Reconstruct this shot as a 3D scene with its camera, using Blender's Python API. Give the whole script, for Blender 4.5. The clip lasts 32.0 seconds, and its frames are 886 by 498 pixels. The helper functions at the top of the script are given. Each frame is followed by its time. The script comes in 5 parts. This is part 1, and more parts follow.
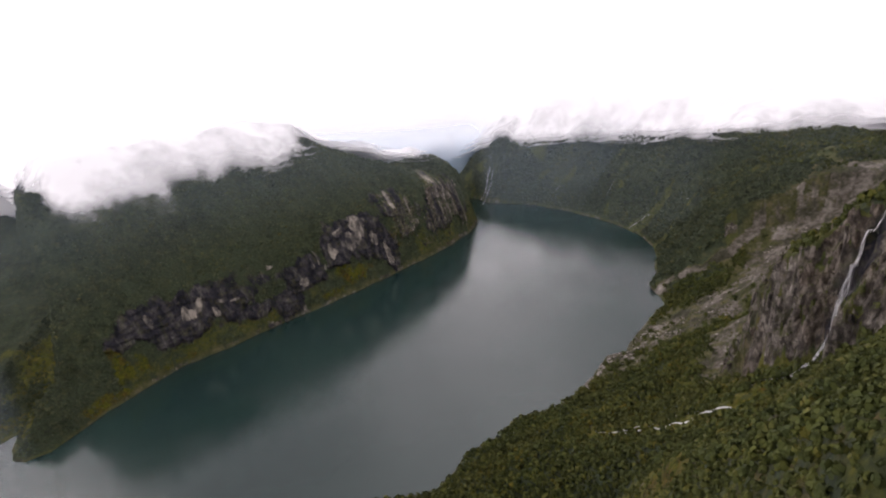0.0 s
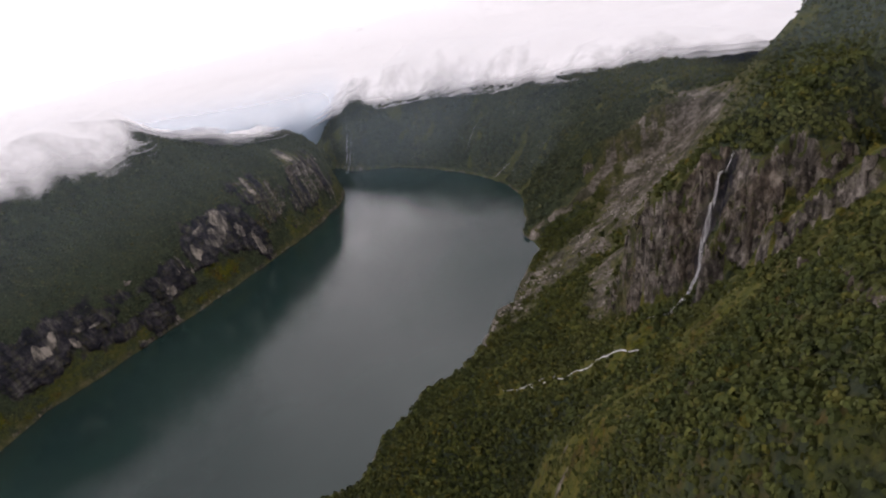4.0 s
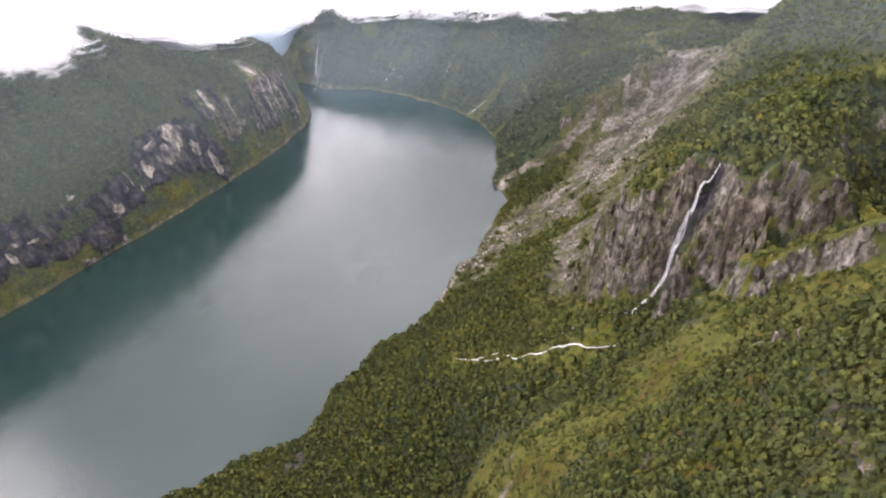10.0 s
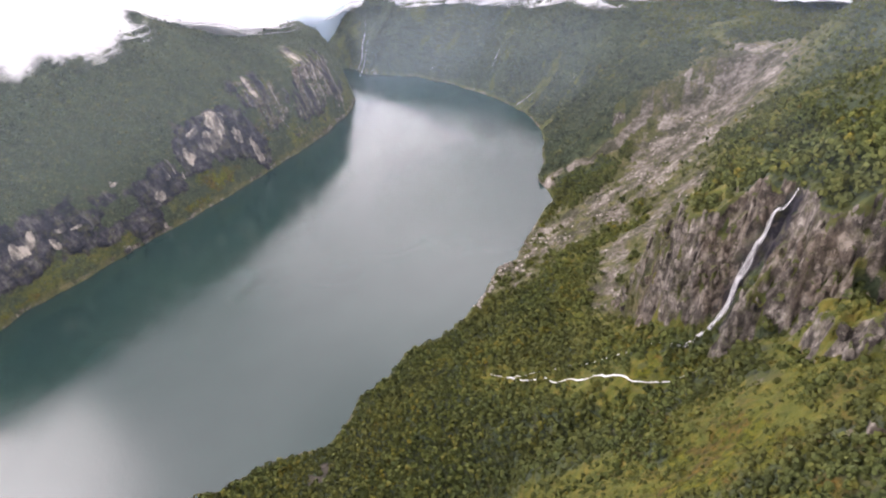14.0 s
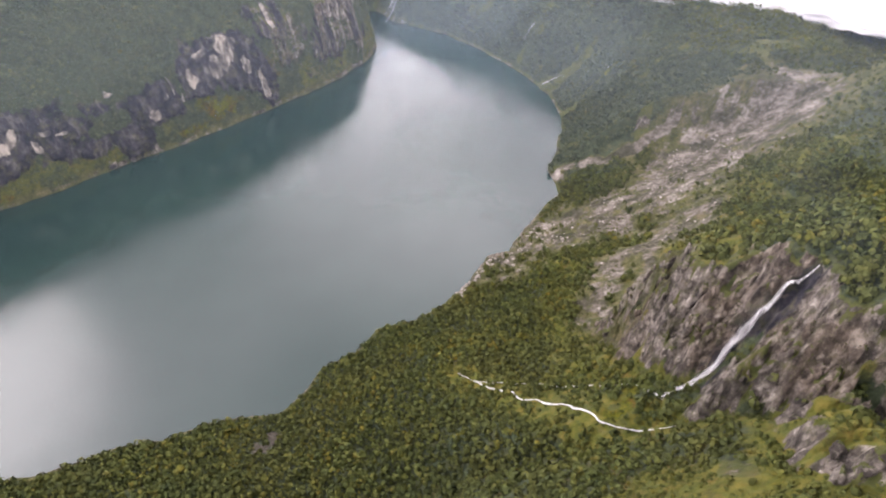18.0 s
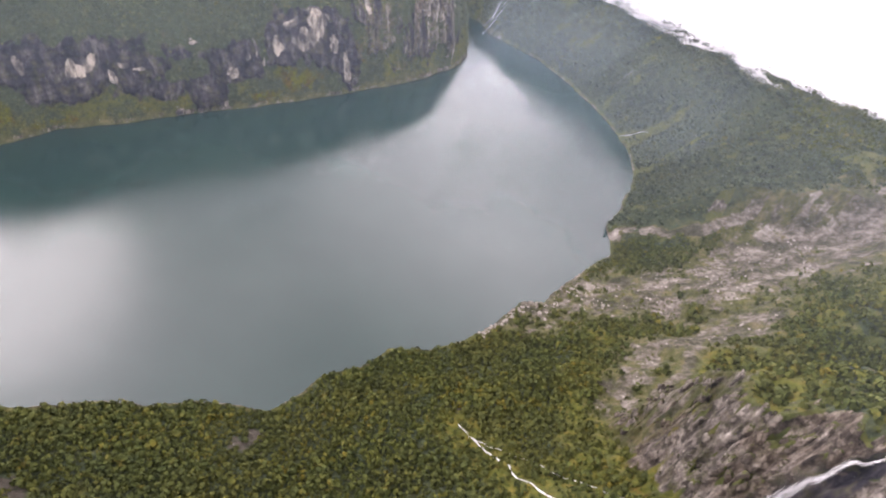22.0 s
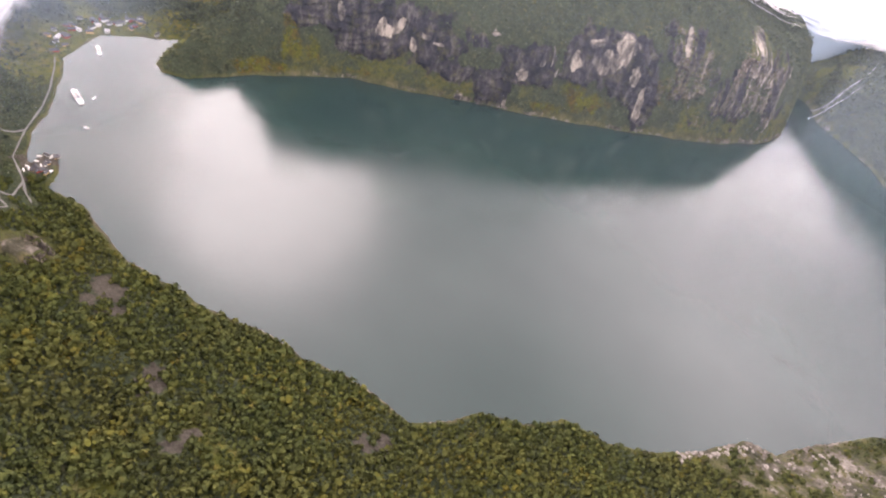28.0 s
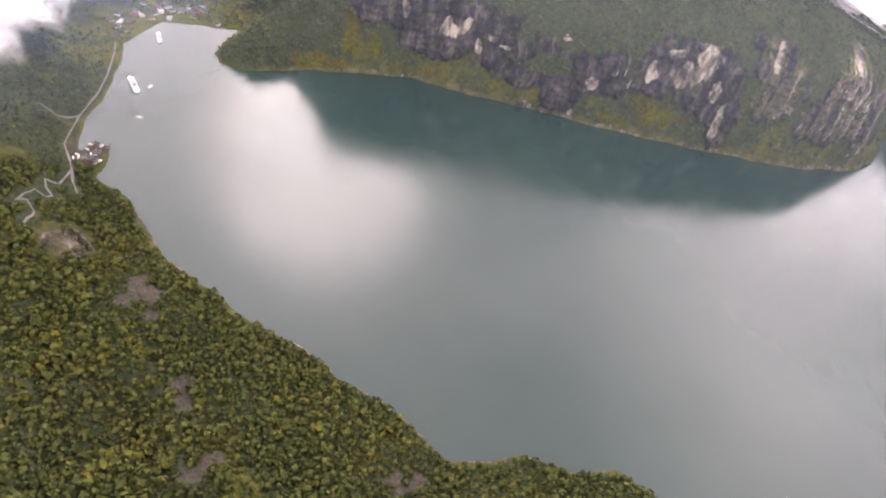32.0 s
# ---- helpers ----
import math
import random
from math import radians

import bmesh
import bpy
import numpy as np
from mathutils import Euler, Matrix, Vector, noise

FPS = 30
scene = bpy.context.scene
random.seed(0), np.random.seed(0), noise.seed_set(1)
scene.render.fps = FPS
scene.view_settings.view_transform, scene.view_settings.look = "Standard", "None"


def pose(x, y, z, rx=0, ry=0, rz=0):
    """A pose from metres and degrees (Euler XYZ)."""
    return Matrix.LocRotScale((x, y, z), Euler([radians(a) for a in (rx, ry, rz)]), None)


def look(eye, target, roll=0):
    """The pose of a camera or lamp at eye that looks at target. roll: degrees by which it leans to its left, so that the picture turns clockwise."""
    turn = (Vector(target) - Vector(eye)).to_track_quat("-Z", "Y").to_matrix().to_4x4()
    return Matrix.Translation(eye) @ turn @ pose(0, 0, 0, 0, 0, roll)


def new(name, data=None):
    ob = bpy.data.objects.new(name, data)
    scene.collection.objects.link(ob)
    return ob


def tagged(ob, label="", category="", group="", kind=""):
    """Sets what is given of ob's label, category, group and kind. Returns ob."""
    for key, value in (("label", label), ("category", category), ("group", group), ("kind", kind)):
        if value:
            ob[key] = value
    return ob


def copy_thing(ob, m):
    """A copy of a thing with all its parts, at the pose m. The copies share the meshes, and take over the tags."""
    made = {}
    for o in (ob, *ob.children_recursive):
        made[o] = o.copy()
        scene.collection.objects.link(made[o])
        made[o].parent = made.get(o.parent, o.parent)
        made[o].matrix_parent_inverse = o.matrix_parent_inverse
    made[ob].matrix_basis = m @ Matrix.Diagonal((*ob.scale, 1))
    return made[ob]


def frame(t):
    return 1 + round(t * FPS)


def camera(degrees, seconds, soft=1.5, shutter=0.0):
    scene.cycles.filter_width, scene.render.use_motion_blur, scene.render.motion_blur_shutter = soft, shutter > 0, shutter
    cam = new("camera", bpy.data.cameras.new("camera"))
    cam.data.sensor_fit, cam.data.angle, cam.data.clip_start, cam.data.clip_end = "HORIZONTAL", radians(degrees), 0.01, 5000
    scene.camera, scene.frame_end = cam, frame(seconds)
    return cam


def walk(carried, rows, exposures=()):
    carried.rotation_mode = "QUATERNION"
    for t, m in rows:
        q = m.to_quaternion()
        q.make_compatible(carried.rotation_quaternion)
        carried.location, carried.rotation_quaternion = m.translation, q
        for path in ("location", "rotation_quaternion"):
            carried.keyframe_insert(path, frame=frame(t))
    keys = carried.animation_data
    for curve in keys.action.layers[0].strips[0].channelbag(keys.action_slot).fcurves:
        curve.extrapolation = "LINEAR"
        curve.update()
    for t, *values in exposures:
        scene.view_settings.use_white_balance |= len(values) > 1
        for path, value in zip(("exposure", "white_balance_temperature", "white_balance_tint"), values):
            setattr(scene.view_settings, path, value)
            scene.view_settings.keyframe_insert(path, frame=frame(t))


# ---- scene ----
cam = camera(73.3, 32.0, soft=2.1)
PATH = [
    (0, (-46.0, -256.0, 703.0), (-55.22, -162.25, 669.44), -7.43),
    (0.5, (-48.3, -251.4, 705.4), (-54.31, -158.60, 668.69), -11.40),
    (1, (-50.6, -246.9, 708.9), (-47.37, -152.80, 675.08), -9.47),
    (1.5, (-52.9, -242.3, 713.0), (-44.69, -147.50, 682.16), -5.78),
    (2, (-55.1, -237.7, 717.5), (-48.88, -142.89, 686.35), -4.86),
    (2.5, (-57.4, -233.1, 722.4), (-56.23, -139.15, 688.26), -9.04),
    (3, (-59.7, -228.6, 727.6), (-59.01, -136.95, 687.49), -12.82),
    (3.5, (-62.0, -224.0, 733.0), (-53.63, -134.40, 689.40), -12.05),
    (5.5, (-68.5, -209.6, 756.7), (-54.19, -120.37, 713.97), -12.17),
    (6, (-72.6, -206.5, 768.8), (-52.55, -120.43, 722.04), -10.20),
    (6.5, (-74.3, -203.2, 779.4), (-51.96, -119.20, 729.97), -8.66),
    (7, (-73.1, -198.9, 787.7), (-52.75, -115.80, 735.98), -8.87),
    (7.5, (-69.3, -194.1, 793.5), (-47.25, -113.46, 738.63), -7.81),
    (8, (-65.0, -187.8, 795.0), (-39.14, -108.84, 739.28), -0.34),
    (8.5, (-60.9, -178.9, 792.7), (-39.34, -97.35, 738.99), -0.14),
    (9, (-55.5, -168.8, 789.7), (-38.87, -86.39, 735.51), -3.26),
    (9.5, (-48.8, -159.5, 788.8), (-35.50, -77.06, 733.74), -6.02),
    (10, (-42.8, -150.4, 790.1), (-29.03, -69.29, 733.28), -5.54),
    (10.5, (-38.5, -142.3, 791.1), (-25.01, -61.40, 733.85), -5.09),
    (11, (-34.9, -134.2, 791.6), (-22.09, -53.28, 734.24), -4.63),
    (11.5, (-31.0, -126.3, 792.2), (-20.17, -45.45, 734.32), -5.56),
    (12, (-27.3, -118.0, 793.0), (-18.82, -37.56, 734.18), -7.59),
    (12.5, (-24.4, -110.2, 793.6), (-14.08, -31.12, 733.23), -5.58),
    (13, (-23.2, -102.3, 793.1), (-12.98, -22.56, 733.62), -4.43),
    (13.5, (-22.2, -94.8, 791.4), (-14.42, -14.01, 733.04), -4.86),
    (15.5, (-13.0, -59.9, 792.9), (-7.53, 18.57, 731.25), -10.46),
    (16, (-9.1, -53.1, 796.4), (-3.25, 23.73, 732.67), -10.60),
    (16.5, (-5.2, -46.9, 800.2), (3.54, 27.81, 734.26), -6.53),
    (17, (-3.3, -39.5, 803.0), (8.51, 34.93, 737.28), -0.08),
    (17.5, (-3.6, -30.2, 803.4), (8.66, 45.54, 739.31), 5.87),
    (18, (-3.8, -19.5, 801.8), (2.43, 56.64, 737.29), 4.09),
    (18.5, (-2.2, -9.2, 800.6), (-0.03, 66.53, 735.27), 0.28),
    (19, (-0.0, -0.0, 800.1), (-0.00, 74.60, 733.51), -1.38),
    (19.5, (0.2, 8.8, 800.4), (2.18, 83.01, 733.40), 1.61),
    (20, (-1.6, 17.1, 800.1), (1.01, 93.80, 736.01), 6.70),
    (20.5, (-2.6, 24.7, 800.8), (-6.24, 101.77, 737.18), 4.20),
    (21, (-3.9, 31.9, 802.6), (-7.20, 108.50, 738.40), 4.06),
    (21.5, (-6.3, 39.5, 804.0), (-7.57, 115.52, 739.08), 9.08),
    (22, (-9.9, 48.2, 803.2), (-10.04, 124.43, 738.52), 16.14),
    (22.5, (-14.4, 56.8, 799.8), (-17.61, 132.96, 735.03), 18.98),
    (23, (-18.4, 65.1, 794.6), (-28.18, 139.53, 728.62), 17.13),
    (23.5, (-21.9, 73.7, 789.7), (-35.03, 146.64, 722.60), 14.72),
    (24, (-25.2, 82.2, 785.8), (-40.18, 153.58, 717.49), 14.10),
    (24.5, (-28.1, 89.9, 782.8), (-42.77, 160.30, 713.33), 16.00),
    (26.5, (-18.4, 125.1, 748.1), (-40.44, 193.32, 678.40), 21.46),
    (27, (-23.4, 128.7, 732.5), (-48.02, 197.96, 664.61), 24.71),
    (27.5, (-29.5, 134.5, 716.4), (-58.56, 202.70, 649.20), 24.18),
    (28, (-36.0, 143.2, 702.7), (-69.81, 207.67, 634.12), 20.50),
    (28.5, (-41.1, 150.9, 695.5), (-77.59, 212.70, 625.87), 15.40),
    (29, (-45.4, 158.6, 694.4), (-81.79, 219.06, 623.54), 13.82),
    (29.5, (-49.9, 165.8, 696.4), (-84.33, 226.19, 624.55), 14.41),
    (30, (-55.6, 171.9, 698.6), (-88.16, 233.67, 627.00), 19.06),
    (30.5, (-62.9, 176.4, 698.2), (-95.77, 238.96, 627.38), 22.70),
    (31, (-71.1, 180.5, 693.9), (-105.91, 243.30, 624.24), 24.88),
    (31.5, (-78.8, 184.9, 686.9), (-116.53, 245.54, 616.95), 23.26),
    (32, (-86.2, 190.1, 679.5), (-124.87, 248.97, 608.52), 20.83),
]
EXPOSURE = [(0, -1.3, 6500, 22), (1, -1.4, 6500, 22), (2, -1.5, 6500, 22), (3.5, -1.6, 6500, 22), (6, -1.15, 6500, 22), (7.5, -0.6, 6450, 22), (9, -0.1, 6450, 22), (13, 0.05, 6450, 24), (18, 0.06, 6480, 25), (24, 0.12, 6600, 28), (28, 0.17, 6850, 30), (32, 0.17, 6900, 30)]
walk(cam, [(t, look(eye, target, roll)) for t, eye, target, roll in PATH], EXPOSURE)

# ---- sky and light: bright overcast ----
world = bpy.data.worlds.new("overcast_sky")
scene.world = world
world.use_nodes = True
wt = world.node_tree
wt.nodes.clear()
w_out = wt.nodes.new("ShaderNodeOutputWorld")
w_bg = wt.nodes.new("ShaderNodeBackground")
w_sky = wt.nodes.new("ShaderNodeTexSky")
w_sky.sky_type = "NISHITA"
w_sky.sun_disc = False
w_sky.sun_elevation, w_sky.sun_rotation = radians(41), radians(-50)
w_coord = wt.nodes.new("ShaderNodeTexCoord")
w_noise = wt.nodes.new("ShaderNodeTexNoise")
w_noise.inputs["Scale"].default_value = 1.7
w_noise.inputs["Detail"].default_value = 5.0
w_ramp = wt.nodes.new("ShaderNodeValToRGB")
w_ramp.color_ramp.elements[0].position, w_ramp.color_ramp.elements[0].color = 0.36, (19.0, 18.8, 18.6, 1)
w_ramp.color_ramp.elements[1].position, w_ramp.color_ramp.elements[1].color = 0.66, (56.0, 55.0, 54.0, 1)
w_mix = wt.nodes.new("ShaderNodeMix")
w_mix.data_type = "RGBA"
w_mix.inputs["Factor"].default_value = 0.96
w_shift = wt.nodes.new("ShaderNodeVectorMath")
w_shift.inputs[1].default_value = (-32.579, -20.316, 3.467)
wt.links.new(w_coord.outputs["Generated"], w_shift.inputs[0])
wt.links.new(w_shift.outputs["Vector"], w_noise.inputs["Vector"])
wt.links.new(w_noise.outputs["Fac"], w_ramp.inputs["Fac"])
wt.links.new(w_sky.outputs["Color"], w_mix.inputs["A"])
wt.links.new(w_ramp.outputs["Color"], w_mix.inputs["B"])
w_sep = wt.nodes.new("ShaderNodeSeparateXYZ")
w_fall = wt.nodes.new("ShaderNodeMapRange")
for socket, value in (("From Min", 0.15), ("From Max", 0.95), ("To Min", 1.75), ("To Max", 0.45)):
    w_fall.inputs[socket].default_value = value
w_dim = wt.nodes.new("ShaderNodeVectorMath")
w_dim.operation = "SCALE"
wt.links.new(w_coord.outputs["Generated"], w_sep.inputs["Vector"])
wt.links.new(w_sep.outputs["Z"], w_fall.inputs["Value"])
wt.links.new(w_mix.outputs["Result"], w_dim.inputs[0])
wt.links.new(w_fall.outputs["Result"], w_dim.inputs["Scale"])
# the cloud glows round the hidden sun
w_toward = wt.nodes.new("ShaderNodeVectorMath")
w_toward.operation = "DOT_PRODUCT"
w_toward.inputs[1].default_value = (-0.578, 0.485, 0.656)
w_glow = wt.nodes.new("ShaderNodeMapRange")
w_glow.interpolation_type = "SMOOTHSTEP"
for socket, value in (("From Min", 0.97), ("From Max", 1.0), ("To Min", 1.0), ("To Max", 1.6)):
    w_glow.inputs[socket].default_value = value
w_round = wt.nodes.new("ShaderNodeVectorMath")
w_round.operation = "SCALE"
wt.links.new(w_coord.outputs["Generated"], w_toward.inputs[0])
wt.links.new(w_toward.outputs["Value"], w_glow.inputs["Value"])
wt.links.new(w_dim.outputs["Vector"], w_round.inputs[0])
wt.links.new(w_glow.outputs["Result"], w_round.inputs["Scale"])
wt.links.new(w_round.outputs["Vector"], w_bg.inputs["Color"])
w_bg.inputs["Strength"].default_value = 0.1
wt.links.new(w_bg.outputs["Background"], w_out.inputs["Surface"])

sun = new("sun", bpy.data.lights.new("sun", "SUN"))
sun.data.energy, sun.data.angle, sun.data.color = 0.36, radians(20), (1.0, 0.96, 0.9)
sun.matrix_world = look((-578, 485, 656), (0, 0, 0))

# ---- materials ----
def material(name):
    m = bpy.data.materials.new(name)
    m.use_nodes = True
    nt = m.node_tree
    bsdf = nt.nodes["Principled BSDF"]
    return m, nt, bsdf


def add(nt, kind, **sockets):
    node = nt.nodes.new("ShaderNode" + kind)
    for key, value in sockets.items():
        node.inputs[key.replace("_", " ")].default_value = value
    return node


def mix_rgb(nt, fac, a, b, blend="MIX"):
    node = nt.nodes.new("ShaderNodeMix")
    node.data_type, node.blend_type = "RGBA", blend
    for socket, value in (("Factor", fac), ("A", a), ("B", b)):
        if isinstance(value, bpy.types.NodeSocket):
            nt.links.new(value, node.inputs[socket])
        else:
            node.inputs[socket].default_value = value if socket == "Factor" else (*value, 1)
    return node.outputs["Result"]


def ramp(nt, source, stops):
    node = nt.nodes.new("ShaderNodeValToRGB")
    els = node.color_ramp.elements
    while len(els) < len(stops):
        els.new(0.5)
    for e, (pos, col) in zip(els, stops):
        e.position, e.color = pos, (*col, 1) if len(col) == 3 else col
    nt.links.new(source, node.inputs["Fac"])
    return node.outputs["Color"]


def noise_at(nt, scale, detail=6.0, rough=0.6, stretch=None, offset=0.0):
    """Noise over the world's own metres: scale is the size of a blotch in metres."""
    geo = nt.nodes.new("ShaderNodeNewGeometry")
    mapping = nt.nodes.new("ShaderNodeMapping")
    sx, sy, sz = stretch or (1, 1, 1)
    mapping.inputs["Scale"].default_value = (sx / scale, sy / scale, sz / scale)
    mapping.inputs["Location"].default_value = (offset, offset * 1.7, offset * 0.6)
    nt.links.new(geo.outputs["Position"], mapping.inputs["Vector"])
    n = add(nt, "TexNoise", Scale=1.0, Detail=detail, Roughness=rough)
    nt.links.new(mapping.outputs["Vector"], n.inputs["Vector"])
    return n.outputs["Fac"]


def bump(nt, bsdf, height, distance, strength=0.6):
    b = add(nt, "Bump", Strength=strength, Distance=distance)
    nt.links.new(height, b.inputs["Height"])
    nt.links.new(b.outputs["Normal"], bsdf.inputs["Normal"])


def attribute(nt, name):
    a = nt.nodes.new("ShaderNodeAttribute")
    a.attribute_name = name
    return a.outputs["Fac"]


def plain(name, color, rough=0.7, metal=0.0, vary=0.25, size=2.0):
    m, nt, bsdf = material(name)
    n = noise_at(nt, size)
    dark = tuple(c * (1 - vary) for c in color)
    light = tuple(min(1, c * (1 + vary)) for c in color)
    nt.links.new(ramp(nt, n, ((0.3, dark), (0.7, light))), bsdf.inputs["Base Color"])
    bsdf.inputs["Roughness"].default_value, bsdf.inputs["Metallic"].default_value = rough, metal
    return m


def rock_face(nt):
    """Broken grey-brown mountain rock: how light it is from place to place, and its colour, with crevice shade painted
    in.
    """
    up_streak = noise_at(nt, 9, 10, 0.75, (1, 1, 0.5))
    blocks = noise_at(nt, 30, 12, 0.8, (1, 1, 0.8), 5)
    here = nt.nodes.new("ShaderNodeNewGeometry")
    tall = add(nt, "Mapping", Scale=(0.2, 0.2, 0.11))
    nt.links.new(here.outputs["Position"], tall.inputs["Vector"])
    warp = add(nt, "TexNoise", Scale=1.3, Detail=6.0, Roughness=0.7)
    nt.links.new(tall.outputs["Vector"], warp.inputs["Vector"])
    pushed = nt.nodes.new("ShaderNodeVectorMath")
    pushed.operation = "MULTIPLY_ADD"
    pushed.inputs[1].default_value = (2.2, 2.2, 2.2)
    nt.links.new(warp.outputs["Color"], pushed.inputs[0])
    nt.links.new(tall.outputs["Vector"], pushed.inputs[2])
    facets = add(nt, "TexVoronoi", Scale=1.0)
    nt.links.new(pushed.outputs["Vector"], facets.inputs["Vector"])
    cell = nt.nodes.new("ShaderNodeSeparateColor")
    nt.links.new(facets.outputs["Color"], cell.inputs["Color"])
    tone = ramp(nt, cell.outputs[0], ((0.0, (0.4, 0.4, 0.4)), (1.0, (0.6, 0.6, 0.6))))
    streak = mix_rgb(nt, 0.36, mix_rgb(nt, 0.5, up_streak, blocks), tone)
    # The near-black stops put the shade of cracks and hollows into the rock colour.
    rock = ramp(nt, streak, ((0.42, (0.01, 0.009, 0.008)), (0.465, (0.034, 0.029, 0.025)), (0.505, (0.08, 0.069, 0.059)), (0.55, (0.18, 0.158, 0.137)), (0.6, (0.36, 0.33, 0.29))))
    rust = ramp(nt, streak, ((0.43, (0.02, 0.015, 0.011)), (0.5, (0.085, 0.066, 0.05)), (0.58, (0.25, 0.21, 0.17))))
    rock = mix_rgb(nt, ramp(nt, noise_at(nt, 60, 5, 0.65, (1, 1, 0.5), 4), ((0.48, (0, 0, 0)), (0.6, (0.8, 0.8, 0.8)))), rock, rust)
    return streak, rock


def crag_material():
    """The same rock for loose crags and boulders, with turf and lichen on what lies flat."""
    m, nt, bsdf = material("crag_rock")
    bsdf.inputs["Roughness"].default_value = 0.9
    bsdf.inputs["Specular IOR Level"].default_value = 0.2
    streak, rock = rock_face(nt)
    face = nt.nodes.new("ShaderNodeNewGeometry")
    tilt = nt.nodes.new("ShaderNodeSeparateXYZ")
    nt.links.new(face.outputs["Normal"], tilt.inputs["Vector"])
    flat = nt.nodes.new("ShaderNodeMath")
    flat.operation = "MULTIPLY_ADD"
    nt.links.new(noise_at(nt, 6, 6, 0.7, None, 2), flat.inputs[0])
    flat.inputs[1].default_value = 0.9
    nt.links.new(tilt.outputs["Z"], flat.inputs[2])
    turf = ramp(nt, noise_at(nt, 5, 6, 0.7), ((0.35, (0.02, 0.027, 0.01)), (0.65, (0.075, 0.078, 0.022))))
    nt.links.new(mix_rgb(nt, ramp(nt, flat.outputs[0], ((0.0, (0, 0, 0)), (0.96, (0, 0, 0)), (1.0, (1, 1, 1)))), rock, turf), bsdf.inputs["Base Color"])
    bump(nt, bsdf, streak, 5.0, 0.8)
    return m


def mountain_ground():
    """Forest floor, meadow, bare rock and scree, mixed by the ground's own zones."""
    m, nt, bsdf = material("mountain_ground")
    bsdf.inputs["Roughness"].default_value = 0.92
    bsdf.inputs["Specular IOR Level"].default_value = 0.2
    fine, mid, big = noise_at(nt, 5, 8, 0.65), noise_at(nt, 26, 6), noise_at(nt, 170, 4)
    green = ramp(nt, mid, ((0.3, (0.018, 0.026, 0.014)), (0.52, (0.034, 0.046, 0.024)), (0.72, (0.056, 0.066, 0.032))))
    green = mix_rgb(nt, ramp(nt, big, ((0.42, (0, 0, 0)), (0.62, (1, 1, 1)))), green, (0.038, 0.052, 0.028))
    green = mix_rgb(nt, 0.55, green, ramp(nt, fine, ((0.35, (0.25, 0.25, 0.25)), (0.65, (1.5, 1.5, 1.4)))), "MULTIPLY")
    meadow = ramp(nt, noise_at(nt, 14, 7), ((0.3, (0.036, 0.047, 0.009)), (0.5, (0.078, 0.083, 0.013)), (0.7, (0.128, 0.104, 0.02))))
    streak, rock = rock_face(nt)
    # A darker, bluer ramp of the rock, laid where its zone is set.
    darker_rock = ramp(nt, mix_rgb(nt, 0.75, streak, noise_at(nt, 22, 9, 0.68, (1, 1, 0.4), 11)), ((0.4, (0.008, 0.008, 0.012)), (0.49, (0.02, 0.019, 0.026)), (0.55, (0.045, 0.042, 0.046)), (0.61, (0.1, 0.092, 0.085)), (0.69, (0.22, 0.2, 0.175))))
    smear = noise_at(nt, 20, 10, 0.62, (1, 1, 0.3), 8)
    lime = ramp(nt, smear, ((0.4, (0.035, 0.033, 0.036)), (0.5, (0.14, 0.126, 0.108)), (0.62, (0.35, 0.31, 0.262))))
    pale = ramp(nt, mix_rgb(nt, 0.34, noise_at(nt, 44, 12, 0.66, (0.5, 1, 0.9), 6), noise_at(nt, 7, 8, 0.66, (0.7, 1, 0.8), 12)), ((0.39, (0.027, 0.03, 0.015)), (0.47, (0.066, 0.06, 0.042)), (0.54, (0.145, 0.127, 0.107)), (0.62, (0.26, 0.232, 0.205)), (0.69, (0.44, 0.405, 0.365))))
    wobble = noise_at(nt, 20, 8, 0.7)

    def zone(name, low, high):
        total = nt.nodes.new("ShaderNodeMath")
        total.operation = "ADD"
        nt.links.new(attribute(nt, name), total.inputs[0])
        nt.links.new(wobble, total.inputs[1])
        return ramp(nt, total.outputs[0], ((0.0, (0, 0, 0)), (low, (0, 0, 0)), (high, (1, 1, 1))))

    col = mix_rgb(nt, zone("meadow", 0.78, 0.98), green, meadow)
    face = nt.nodes.new("ShaderNodeNewGeometry")
    tilt = nt.nodes.new("ShaderNodeSeparateXYZ")
    nt.links.new(face.outputs["Normal"], tilt.inputs["Vector"])
    flat = nt.nodes.new("ShaderNodeMath")
    flat.operation = "MULTIPLY_ADD"
    nt.links.new(noise_at(nt, 9, 6, 0.7, None, 2), flat.inputs[0])
    flat.inputs[1].default_value = 0.9
    nt.links.new(tilt.outputs["Z"], flat.inputs[2])
    ledge = ramp(nt, flat.outputs[0], ((0.0, (0, 0, 0)), (0.93, (0, 0, 0)), (1.0, (1, 1, 1))))
    turf = mix_rgb(nt, 0.5, green, meadow)
    rock = mix_rgb(nt, ledge, rock, turf)
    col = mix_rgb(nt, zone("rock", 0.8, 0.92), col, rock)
    col = mix_rgb(nt, zone("darker_rock", 0.68, 0.8), col, darker_rock)
    heath = ramp(nt, noise_at(nt, 18, 9, 0.7), ((0.35, (0.03, 0.037, 0.014)), (0.52, (0.068, 0.068, 0.026)), (0.66, (0.125, 0.108, 0.055))))
    col = mix_rgb(nt, zone("pale", 0.5, 0.75), col, heath)
    col = mix_rgb(nt, zone("pale", 0.84, 0.98), col, pale)
    col = mix_rgb(nt, zone("lime", 0.76, 0.92), col, lime)
